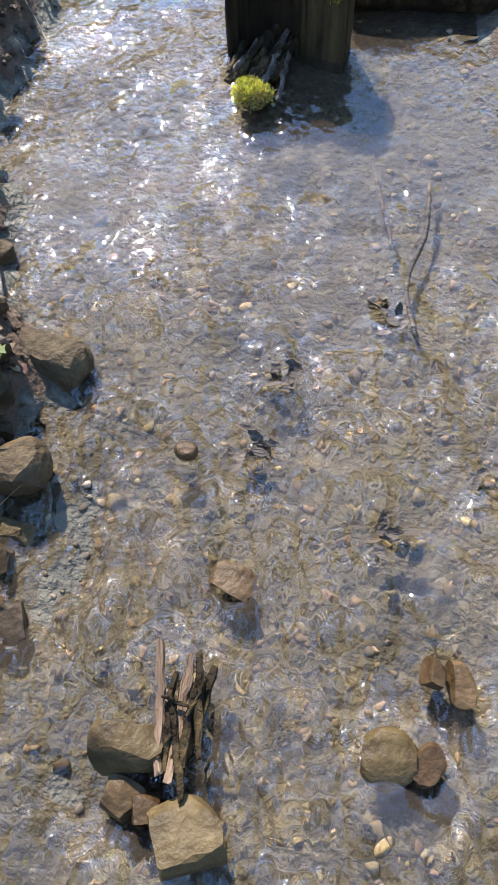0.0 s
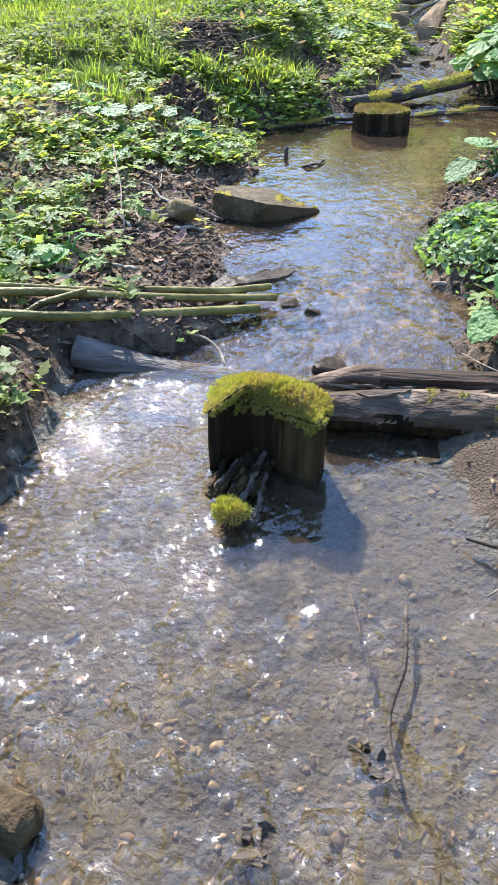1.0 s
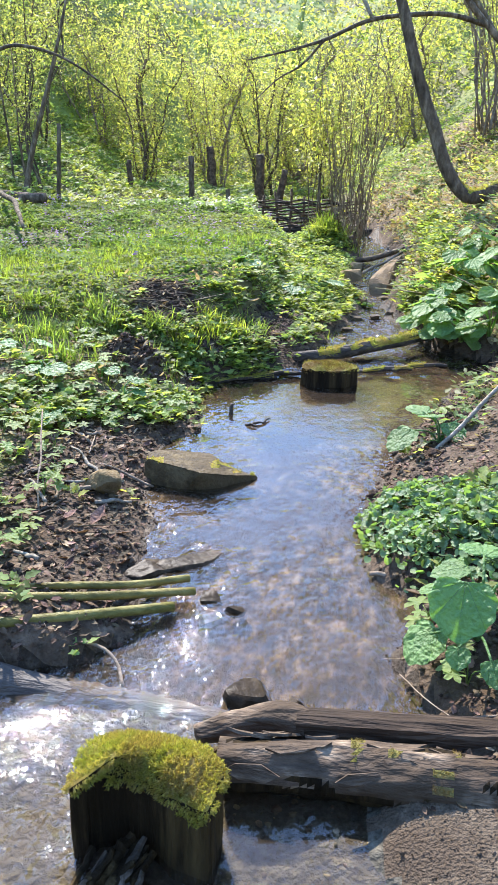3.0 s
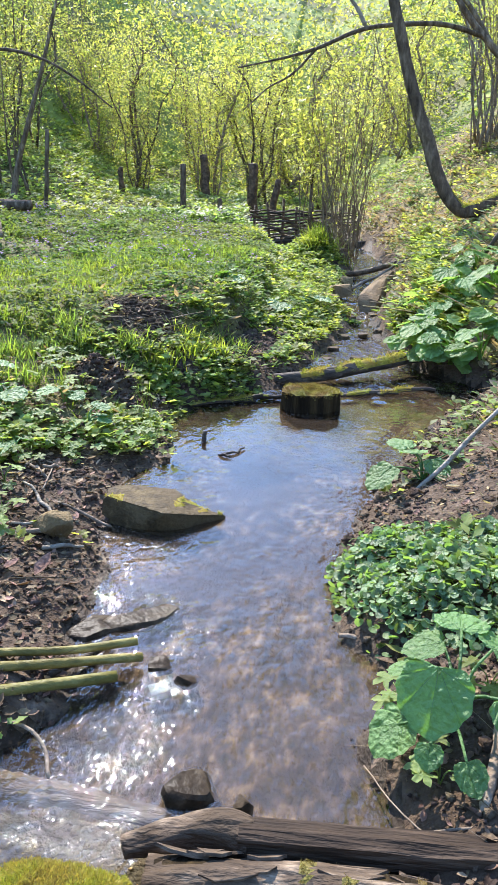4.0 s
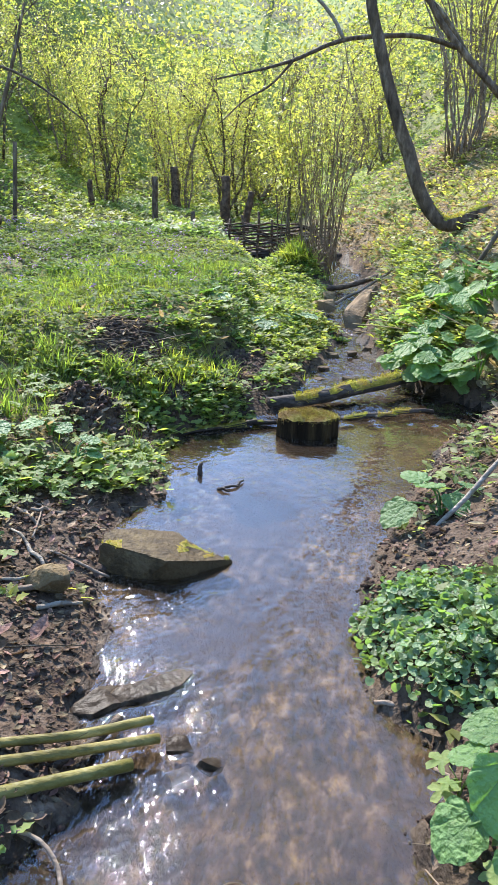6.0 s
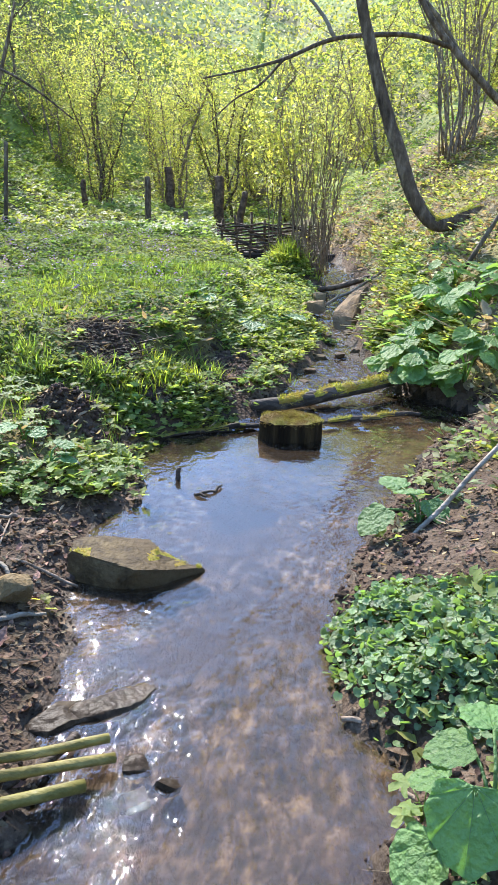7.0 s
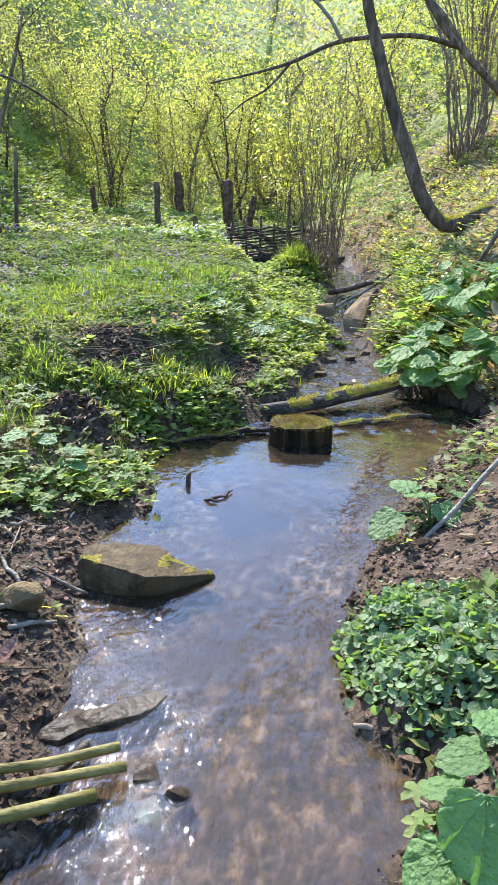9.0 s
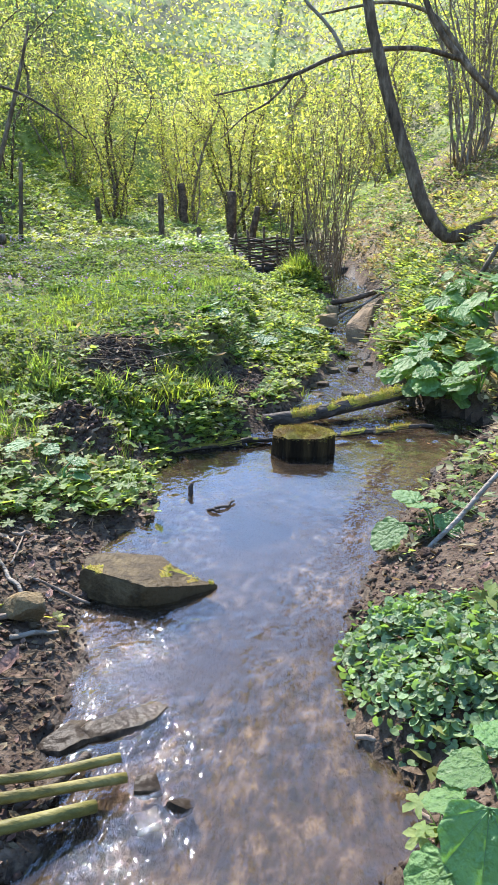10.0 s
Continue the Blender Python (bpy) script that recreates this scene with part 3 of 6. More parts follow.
# ---- stones ----
def rock_mesh(size, seed, cuts=9, rough=0.06, detail=3, lean=0.0, boxy=True):
    """An angular boulder: a ball cut by flat faces, with a rough skin. size: half lengths."""
    r = np.random.default_rng(seed)
    bm = bmesh.new()
    bmesh.ops.create_icosphere(bm, subdivisions=detail, radius=1)
    planes = []
    for k in range(cuts):
        d = Vector(r.normal(size=3)).normalized()
        planes.append((d, r.uniform(0.55, 0.85)))
    planes.append((Vector((lean, 0, 1)).normalized(), 0.62))
    if boxy and cuts > 5:
        for k in range(3):
            for s in (-1, 1):
                d = Vector(r.normal(0, 0.16, 3))
                d[k] += s
                planes.append((d.normalized(), r.uniform(0.48, 0.62)))
    for v in bm.verts:
        for d, k in planes:
            over = v.co.dot(d) - k
            if over > 0:
                v.co -= d * over
        q = v.co * 2.2 + Vector((seed * 3.7, 0, 0))
        v.co *= 1 + rough * noise.noise(q) + rough * 0.5 * noise.noise(q * 3.1)
        v.co = Vector((v.co.x * size[0], v.co.y * size[1], v.co.z * size[2]))
    me = bpy.data.meshes.new("rock")
    bm.to_mesh(me)
    bm.free()
    return me


def stone(name, place, size, seed, label, mat=ROCK, turn=(0, 0, 0), group="", cuts=9, rough=0.06, detail=3):
    ob = part(name, rock_mesh(size, seed, cuts, rough, detail), mat, sharp=24)
    ob.matrix_world = pose(*place, *turn)
    return tagged(ob, label, "stone", group)


def tufts(pts, nrm, count, size, seed):
    """Small moss shoots spread over a cloud of surface points."""
    r = np.random.default_rng(seed)
    i = r.integers(0, len(pts), count)
    p = pts[i] + r.normal(scale=size * 0.5, size=(count, 3))
    up = nrm[i] + r.normal(scale=0.55, size=(count, 3))
    up /= np.linalg.norm(up, axis=1)[:, None]
    tv = np.array([(0, 0.16, 0), (0, -0.16, 0), (0.55, 0.12, 0.08), (0.55, -0.12, 0.08), (1, 0, 0)])
    return spread(tv, [(0, 1, 3), (0, 3, 2), (2, 3, 4)], p, np.arctan2(up[:, 1], up[:, 0]), np.arcsin(np.clip(up[:, 2], -1, 1)), r.uniform(0, 6.28, count), size * r.uniform(0.5, 1.4, count))


def moss_part(parent, ob_mesh, keep, count, size, seed, label="bright green moss", lift=0.004, name="moss", mat=MOSS):
    """Moss shoots on the faces of a mesh for which keep(centre, normal) holds; in the mesh's own space."""
    c, nn = [], []
    if mat.name not in ob_mesh.materials:
        ob_mesh.materials.append(mat)
    for p in ob_mesh.polygons:
        if keep(p.center, p.normal):
            if p.normal.z > 0.3:
                p.material_index = len(ob_mesh.materials) - 1
            for k in range(3):
                a = [ob_mesh.vertices[i].co for i in p.vertices]
                w = np.random.default_rng(p.index * 3 + k).dirichlet(np.ones(len(a)))
                c.append(tuple(sum((q * float(t) for q, t in zip(a, w)), Vector()) + p.normal * lift)), nn.append(tuple(p.normal))
    me = tri_mesh(name, [tufts(np.array(c), np.array(nn), count, size, seed)])
    ob = part(name, me, mat, parent, label, smooth=False)
    ob["kind"] = "stuff"
    return ob


# ---- the two hewn posts in the stream ----
def post_mesh(outline, z0, z1, seed, dome=0.03, taper=0.03, ring=56, rows=22):
    """A post with the given outline, split and furrowed by age, with a slightly domed top."""
    pts = [Vector((*p, 0)) for p in reversed(outline)]
    n = len(pts)
    seg = [(pts[(i + 1) % n] - pts[i]).length for i in range(n)]
    total = sum(seg)
    loop = []
    for k in range(ring):
        s = total * k / ring
        for i in range(n):
            if s <= seg[i]:
                loop.append(pts[i].lerp(pts[(i + 1) % n], s / seg[i]))
                break
            s -= seg[i]
    cx, cy = sum(p.x for p in loop) / ring, sum(p.y for p in loop) / ring
    verts = []
    for j in range(rows):
        t = j / (rows - 1)
        z = z0 + (z1 - z0) * t
        for k, p in enumerate(loop):
            f = 1 + taper * (0.5 - t) + 0.028 * float(vnoise(k * 0.9, t * 1.5, seed)) + 0.02 * float(vnoise(k * 0.31, t * 4, seed + 3))
            verts.append((cx + (p.x - cx) * f, cy + (p.y - cy) * f, z + 0.006 * float(vnoise(k * 0.5, 3.3, seed)) * t))
    faces = [(j * ring + k, j * ring + (k + 1) % ring, (j + 1) * ring + (k + 1) % ring, (j + 1) * ring + k) for j in range(rows - 1) for k in range(ring)]
    base = (rows - 1) * ring
    prev = base
    for q in range(1, 7):
        f = 1 - q / 7
        start = len(verts)
        for k, p in enumerate(loop):
            x, y = cx + (p.x - cx) * f, cy + (p.y - cy) * f
            verts.append((x, y, z1 + dome * (1 - f * f) + 0.012 * float(fbm(x, y, 16, 3, seed))))
        faces += [(prev + k, prev + (k + 1) % ring, start + (k + 1) % ring, start + k) for k in range(ring)]
        prev = start
    verts.append((cx, cy, z1 + dome))
    faces += [(prev + k, prev + (k + 1) % ring, len(verts) - 1) for k in range(ring)]
    me = bpy.data.meshes.new("post")
    me.from_pydata(verts, [], faces)
    return me


post_a = empty("wooden_post", (0.29, 2.145, -0.2), "squared dark wet post with a thick moss cap in the brook", "post", "posts in the brook")
me = post_mesh([(-0.137, -0.045), (-0.133, 0.05), (-0.09, 0.085), (0.0, 0.095), (0.095, 0.085), (0.14, 0.03), (0.127, -0.068), (0.05, -0.045), (0.02, -0.02), (-0.03, 0.0), (-0.09, 0.0), (-0.115, -0.035)], 0.0, 0.366, 4, 0.042, 0.03, 84, 34)
part("body", me, POST, post_a, "dark wet wood", sharp=35)
moss_part(post_a, me, lambda c, q: c.z > 0.356 - 0.055 * max(0, noise.noise(Vector((c.x * 26, c.y * 26, 1))) + 0.1) - 0.02 * noise.noise(Vector(c) * 40), 34000, 0.0056, 5, "thick yellow-green moss cap", 0.006, "moss_cap")

post_b = empty("wooden_post", (0.63, 5.34, -0.15), "short dark wooden post with mossy top standing in the pool", "post", "posts in the brook")
me = post_mesh([(-0.165, -0.06), (-0.15, 0.06), (-0.06, 0.115), (0.08, 0.11), (0.16, 0.05), (0.165, -0.03), (0.08, -0.10), (-0.08, -0.115)], 0.0, 0.25, 9, 0.014)
part("body", me, POST, post_b, "dark wet wood", sharp=35)
moss_part(post_b, me, lambda c, q: c.z > 0.243 - 0.03 * max(0, noise.noise(Vector((c.x * 20, c.y * 20, 2)))), 12000, 0.005, 6, "dry yellow-green moss cap", 0.003, "moss_cap", DRYMOSS)


# ---- logs, boards and poles ----
def log_thing(name, pts, radii, mat, label, category="log", sides=18, rough=0.10, seed=1, n=26, wob=0.01, group="", parent=None):
    pts = curve_points(pts, n, wob, seed)
    me = tri_mesh(name, [tube_arrays(pts, radii, sides, rough, seed)])
    ob = part(name, me, mat, parent)
    return ob if parent else tagged(ob, label, category, group)


def bark_log():
    ob = empty("log", (0.7, 2.32, 0.042), "thick log with peeling grey-brown bark lying across the brook", "log", "logs across the brook")
    pts = curve_points([(-0.30, 0.0, -0.008), (-0.1, 0.01, 0.0), (0.1, 0.0, 0.004), (0.275, -0.012, 0.004)], 40, 0.005, 3)
    me = tri_mesh("trunk", [tube_arrays(pts, [0.05, 0.057, 0.061, 0.062], 28, 0.16, 3)])
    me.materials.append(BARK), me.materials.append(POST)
    # Lower half painted dark for soaking and underside shade; scattered patches of dark wood
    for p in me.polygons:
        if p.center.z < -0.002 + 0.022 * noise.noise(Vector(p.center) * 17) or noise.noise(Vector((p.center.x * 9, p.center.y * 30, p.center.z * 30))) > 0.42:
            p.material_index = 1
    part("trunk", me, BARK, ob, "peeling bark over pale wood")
    moss_part(ob, me, lambda c, q: q.z > 0.7 and -0.02 < c.x < 0.2 and noise.noise(Vector(c) * 16) > 0.05, 1600, 0.003, 8, "patch of yellow moss", 0.001, mat=DRYMOSS)
    r = np.random.default_rng(5)
    for k in range(16):
        a, i = r.uniform(0.4, 2.7), r.integers(4, 36)
        p = pts[i] + np.array([0, -0.057 * math.cos(a), 0.057 * math.sin(a)])
        L, W = r.uniform(0.025, 0.075), r.uniform(0.008, 0.02)
        bm = bmesh.new()
        q = [bm.verts.new((L * u, W * v + 0.006 * noise.noise(Vector((k, u * 3, v))), 0.004 + 0.006 * abs(u))) for u, v in ((-1, -0.4), (-0.4, -1), (0.5, -0.8), (1, 0.1), (0.3, 1), (-0.6, 0.7))]
        face = bm.faces.new(q)
        ex = bmesh.ops.extrude_face_region(bm, geom=[face])
        for v in ex["geom"]:
            if isinstance(v, bmesh.types.BMVert):
                v.co.z -= 0.006
        flake = part("bark_flake", bm, BARK, ob, smooth=False)
        flake.matrix_local = pose(*p, math.degrees(math.pi / 2 - a), 0, r.uniform(-12, 12))
    return ob


bark_log()
board = empty("split_beam", (0.8, 2.42, 0.083), "weathered split half-log beam lying behind the log", "beam", "logs across the brook")
bm = bmesh.new()
for i in range(31):
    x = -0.24 + 0.70 * i / 30
    for y, z in ((-0.028, -0.12), (-0.03, 0.022), (-0.008, 0.03), (0.028, 0.02), (0.03, -0.12)):
        bm.verts.new((x, y + 0.025 * x + 0.004 * noise.noise(Vector((x * 5, y * 60, z * 50))), z + 0.005 * noise.noise(Vector((x * 9, y * 90, 3)))))
bm.verts.ensure_lookup_table()
for i in range(30):
    for k in range(5):
        bm.faces.new([bm.verts[q] for q in (i * 5 + k, i * 5 + (k + 1) % 5, i * 5 + 5 + (k + 1) % 5, i * 5 + 5 + k)])
bm.faces.new([bm.verts[k] for k in range(5)]), bm.faces.new([bm.verts[150 + k] for k in range(4, -1, -1)])
bmesh.ops.recalc_face_normals(bm, faces=bm.faces)
part("beam", bm, BEAM, board, smooth=False)
log_thing("bark_strip", [(-0.21, 0.0, -0.01), (-0.30, 0.012, -0.016), (-0.38, 0.0, -0.03), (-0.46, -0.03, -0.05)], [0.034, 0.034, 0.03, 0.018], BARK, "", parent=board, seed=12, rough=0.25)

log_thing("weir_log", [(-0.31, 2.545, 0.038), (-0.1, 2.562, -0.022), (0.07, 2.565, -0.055), (0.29, 2.545, -0.07), (0.6, 2.5, -0.08)], [0.049, 0.045, 0.042, 0.04], WETLOG, "smooth wet grey log under the water's spill, one end bare", "log", seed=7, rough=0.06, group="logs across the brook")
for pts, rad, sd in (([(-0.62, 2.60, 0.215), (-0.35, 2.72, 0.15), (-0.15, 2.84, 0.105), (0.03, 2.93, 0.07), (0.215, 3.03, 0.045)], [0.009, 0.011, 0.0115], 21),
                     ([(-0.85, 2.42, 0.27), (-0.54, 2.59, 0.20), (-0.3, 2.70, 0.148), (-0.05, 2.83, 0.092), (0.24, 2.99, 0.028)], [0.012, 0.013, 0.013, 0.012], 22),
                     ([(-0.85, 2.36, 0.24), (-0.5, 2.51, 0.168), (-0.36, 2.56, 0.142), (-0.1, 2.72, 0.085), (0.19, 2.905, 0.026)], [0.013, 0.0145, 0.0145], 23),
                     ([(-0.55, 2.46, 0.14), (-0.42, 2.56, 0.17), (-0.3, 2.66, 0.178)], [0.008, 0.010], 24)):
    log_thing("pole", pts, rad, POLE, "cut green-barked pole lying on the bank over the water", "pole", 12, 0.05, sd, 30, 0.006, "cut poles")

log_thing("mossy_log", [(0.41, 5.64, 0.052), (0.62, 5.76, 0.06), (0.85, 5.88, 0.088), (1.2, 6.08, 0.125), (1.32, 6.15, 0.13)], [0.040, 0.040, 0.040, 0.037], DARKWOOD, "moss-covered log bridging the narrow brook", "log", seed=31, rough=0.12, group="logs across the brook")
mlog = bpy.data.objects["mossy_log"]
moss_part(mlog, mlog.data, lambda c, q: q.z > 0.2 and c.x > 0.56 and noise.noise(Vector(c) * 11) > -0.08, 3200, 0.010, 9)
log_thing("fallen_branch", [(0.534, 9.456, 0.143), (0.983, 9.537, 0.188), (1.52, 9.7, 0.328), (1.87, 9.862, 0.572)], [0.03, 0.028, 0.02], OLDBROWN, "brown fallen branch across the upper brook", "branch", 10, 0.12, 33, 20, 0.02)
log_thing("fallen_branch", [(0.952, 8.562, 0.177), (1.26, 8.969, 0.287), (1.68, 9.375, 0.522)], [0.015, 0.013, 0.01], TWIG, "thin pale branch leaning over the brook", "branch", 8, 0.1, 34, 16, 0.02)
log_thing("leaning_stick", [(0.92, 3.83, 0.045), (1.079, 4.05, 0.12), (1.216, 4.134, 0.25), (1.369, 4.235, 0.40), (1.5, 4.32, 0.53)], [0.007, 0.009, 0.009, 0.007], OLDWOOD, "pale dry stick leaning on the bank", "stick", 8, 0.1, 35, 20, 0.012)
log_thing("leaning_stick", [(1.65, 7.25, 0.333), (1.84, 7.25, 0.663), (2.1, 7.308, 1.1)], [0.02, 0.019, 0.015], TRUNK, "dark leaning stick on the slope", "stick", 8, 0.1, 36, 16, 0.012)
log_thing("driftwood_branch", [(0.741, 1.912, 0), (0.825, 1.866, 0.02), (0.919, 1.803, 0.03), (1.03, 1.736, 0.04)], [0.004, 0.0065, 0.0055], DARKWOOD, "wet branch lying at the sand bank's edge", "branch", 9, 0.15, 37, 18, 0.008)
log_thing("driftwood_branch", [(0.863, 1.841, 0.02), (0.826, 1.799, 0.012), (0.77, 1.766, -0.01)], [0.0035, 0.0025], TWIG, "wet twig lying at the sand bank's edge", "branch", 7, 0.1, 38, 10, 0.004)
log_thing("bank_branch", [(-0.603, 2.015, 0.04), (-0.427, 2.104, 0.035), (-0.298, 2.231, -0.02)], [0.017, 0.016, 0.010], DARKWOOD, "dark wet branch on the muddy bank", "branch", 9, 0.1, 39, 16, 0.01)
log_thing("bank_branch", [(-0.277, 1.767, 0.03), (-0.247, 1.578, 0.02), (-0.165, 1.355, 0)], [0.005, 0.006, 0.005], TWIG, "thin dry twig along the water's edge", "branch", 7, 0.1, 40, 16, 0.012)
for pts, rad, sd in (([(0.495, 1.786, -0.03), (0.52, 1.681, -0.035), (0.54, 1.553, -0.04)], [0.004, 0.005, 0.003], 41), ([(0.612, 1.728, -0.02), (0.6, 1.613, -0.035), (0.564, 1.482, -0.04), (0.58, 1.357, -0.04)], [0.004, 0.005, 0.004], 42),
                     ([(0.768, 3.184, 0.012), (0.845, 3.168, 0.025), (0.95, 3.219, 0.05)], [0.007, 0.008, 0.008], 43), ([(0.884, 2.958, 0.02), (0.98, 2.871, 0.03), (1.07, 2.856, 0.06)], [0.006, 0.007], 44),
                     ([(1, 2.445, 0.05), (1.05, 2.558, 0.1), (1.11, 2.781, 0.16)], [0.011, 0.013, 0.011], 45), ([(0.809, 2.684, 0.02), (0.935, 2.44, 0.09), (1.17, 2.396, 0.12)], [0.0016, 0.002], 46), ([(0.744, 2.41, 0.09), (0.983, 2.48, 0.085), (1.23, 2.55, 0.1)], [0.003, 0.0035], 47),
                     ([(-0.499, 3.375, 0.13), (-0.317, 3.451, 0.11), (-0.179, 3.533, 0.1)], [0.009, 0.010], 48), ([(-0.336, 3.247, 0.1), (-0.388, 3.421, 0.2), (-0.518, 3.829, 0.28)], [0.0035, 0.003], 49), ([(0.013, 2.868, 0.03), (0.094, 2.998, 0.02), (0.12, 3.063, 0.02)], [0.010, 0.012], 50),
                     ([(-0.24, 2.697, 0.045), (0.037, 2.69, 0.03), (0.128, 2.583, 0)], [0.004, 0.005], 51)):
    log_thing("twig", pts, rad, DARKWOOD if sd in (50, 42, 41) else TWIG, "dry twig lying by the water", "twig", 7, 0.12, sd, 14, 0.006, "loose twigs")

r = np.random.default_rng(56)
for k in range(16):
    y = r.uniform(2.95, 4.05)
    x = float(np.interp(y, LEFT_Y, LEFT_X)) - r.uniform(0.08, 0.5)
    a, half = r.uniform(0, math.pi), r.uniform(0.04, 0.13)
    ends = [on_ground(x + s * half * math.cos(a), y + s * half * math.sin(a), 0.012) for s in (-1, 0, 1)]
    thick = r.uniform(0.003, 0.008)
    log_thing("twig", ends, [thick, thick, thick * 0.6], (TWIG, DARKWOOD, OLDWOOD)[k % 3], "broken stick lying on the dark mud", "twig", 7, 0.15, 360 + k, 12, 0.008, "sticks on the mud")
for pts, rad in (([(0.80, 1.88, 0.015), (0.86, 1.91, 0.025), (0.95, 1.93, 0.03)], 0.003), ([(0.93, 1.80, 0.03), (0.97, 1.74, 0.025), (0.99, 1.66, 0.02)], 0.0035)):
    log_thing("driftwood_branch", pts, [rad, rad * 0.6], DARKWOOD, "thin forked wet twig at the sand bank's edge", "branch", 7, 0.1, 39, 10, 0.004)

# ---- stones with a place of their own ----
rock = empty("boulder", (0.125, 3.855, 0.0), "long flat sandstone boulder with moss patches half out of the water", "stone", "large stones")
bm = bmesh.new()
bmesh.ops.create_icosphere(bm, subdivisions=4, radius=1)
for v in bm.verts:
    x, y, z = v.co
    top = 0.5 - 0.28 * (x + 1) * 0.5
    for d, k in (((0.05, -1, -0.35), 0.60), ((0.0, 0.06, 1), top), ((-1, 0, 0.15), 0.86), ((0.55, 0.55, 0.25), 0.72), ((0.5, -0.8, 0.1), 0.68), ((-0.45, -0.8, 0.3), 0.7)):
        d = Vector(d).normalized()
        o = v.co.dot(d) - k
        if o > 0:
            v.co -= d * o
    q = v.co * 3
    v.co *= 1 + 0.05 * noise.noise(q) + 0.03 * noise.noise(q * 4)
    w = 1 - 0.72 * max(0, v.co.x - 0.1)
    v.co = Vector((v.co.x * (0.29 if v.co.x < 0 else 0.215), v.co.y * 0.15 * w + 0.05 * max(0, v.co.x) ** 2, v.co.z * 0.20 * w))
me = bpy.data.meshes.new("stone_body")
bm.to_mesh(me)
bm.free()
part("stone_body", me, ROCK, rock, sharp=24)
moss_part(rock, me, lambda c, q: q.z > 0.5 and ((abs(c.x + 0.2) < 0.06 and c.y < 0.0) or (abs(c.x - 0.12) < 0.09 and c.y > -0.02)) and noise.noise(Vector(c) * 25) > 0.1, 600, 0.006, 12, "patches of yellow moss", 0.001)
stone("stone", on_ground(-0.189, 3.535, 0.045), (0.085, 0.07, 0.085), 11, "small grey angular stone on the mud", SANDSTONE, turn=(12, 18, 35), group="bank stones", cuts=12)
stone("slab", (0.182, 3.218, -0.016), (0.135, 0.062, 0.042), 12, "long flat wet grey slab in the shallow water", DARKROCK, (0, 4, 36), "wet slabs", 3, 0.09, 4)
stone("slab", (0.066, 3.135, -0.012), (0.10, 0.06, 0.045), 13, "flat brown slab at the pool's edge", DARKROCK, (6, -4, 22), "wet slabs", 3, 0.09, 4)
stone("stone", (0.283, 2.998, -0.008), (0.045, 0.038, 0.034), 14, "wet brown stone under the pole ends", DARKROCK, (0, 0, 10), "brook stones")
stone("stone", (0.369, 2.952, -0.014), (0.05, 0.036, 0.032), 15, "small wet jagged stone in the shallow run", DARKROCK, (14, 20, 50), "brook stones", 6)
stone("stone", (0.294, 2.918, -0.030), (0.0602, 0.0422, 0.03), 16, "wet brown stone under thin water", DARKROCK, (0, 0, 30), "brook stones")
stone("stone", (0.44, 2.59, -0.015), (0.08, 0.052, 0.058), 17, "dark rounded wet stone beside the beam", DARKROCK, (0, 10, 20), "brook stones", 5)
stone("stone", (0.553, 2.54, 0.0), (0.036, 0.032, 0.06), 18, "dark pointed wet stone beside the beam", DARKROCK, (0, 10, 70), "brook stones", 6)
stone("stone", (-0.043, 1.253, -0.035), (0.0783, 0.0626, 0.0602), 19, "grey-brown stone at the water's edge", ROCK, (0, 0, -30), "brook stones", 4, 0.09)
stone("stone", (-0.037, 1.022, -0.015), (0.0542, 0.0505, 0.0602), 20, "tan stone at the water's edge", ROCK, (0, 0, 15), "brook stones", 4, 0.09)
stone("stone", (0.217, 0.636, -0.055), (0.0698, 0.0542, 0.0602), 22, "ochre wet stone standing out of the riffle", WETROCK, (0, 8, 10), "brook stones", 8)
stone("stone", (0.309, 0.537, -0.055), (0.0783, 0.0722, 0.0542), 23, "broad tan wet stone in the riffle", WETROCK, (-8, 0, 15), "brook stones", 10)
stone("stone", (0.214, 0.574, -0.065), (0.0422, 0.0422, 0.0361), 24, "wet brown stone in the riffle", WETROCK, (0, 0, 60), "brook stones")
stone("stone", (0.250, 0.566, -0.065), (0.0313, 0.0313, 0.0337), 25, "wet brown stone in the riffle", WETROCK, (0, 0, 10), "brook stones")
stone("stone", (0.620, 0.778, -0.055), (0.0241, 0.0289, 0.0313), 26, "pale wet stone in the riffle", WETROCK, (0, 0, 0), "brook stones")
stone("stone", (0.656, 0.769, -0.060), (0.0289, 0.0542, 0.0313), 27, "flat brown wet stone in the riffle", WETROCK, (0, 10, 10), "brook stones", 12)
stone("stone", (0.608, 0.658, -0.060), (0.0385, 0.0361, 0.0313), 28, "tan wet stone in the riffle", WETROCK, (10, 0, 40), "brook stones", 12)
stone("stone", (0.559, 0.661, -0.060), (0.0433, 0.0433, 0.0361), 29, "rounded reddish wet stone in the riffle", WETROCK, (0, 0, 0), "brook stones", 3)
stone("stone", (0.220, 1.091, -0.042), (0.0205, 0.0168, 0.0193), 30, "small dark pebble rising from the water", WETROCK, (0, 0, 0), "brook stones", 3)
stone("slab", (0.321, 0.889, -0.060), (0.06, 0.04, 0.018), 31, "grey-blue flat slab under thin water", WETROCK, (0, 0, -20), "wet slabs", 12)
r = np.random.default_rng(55)
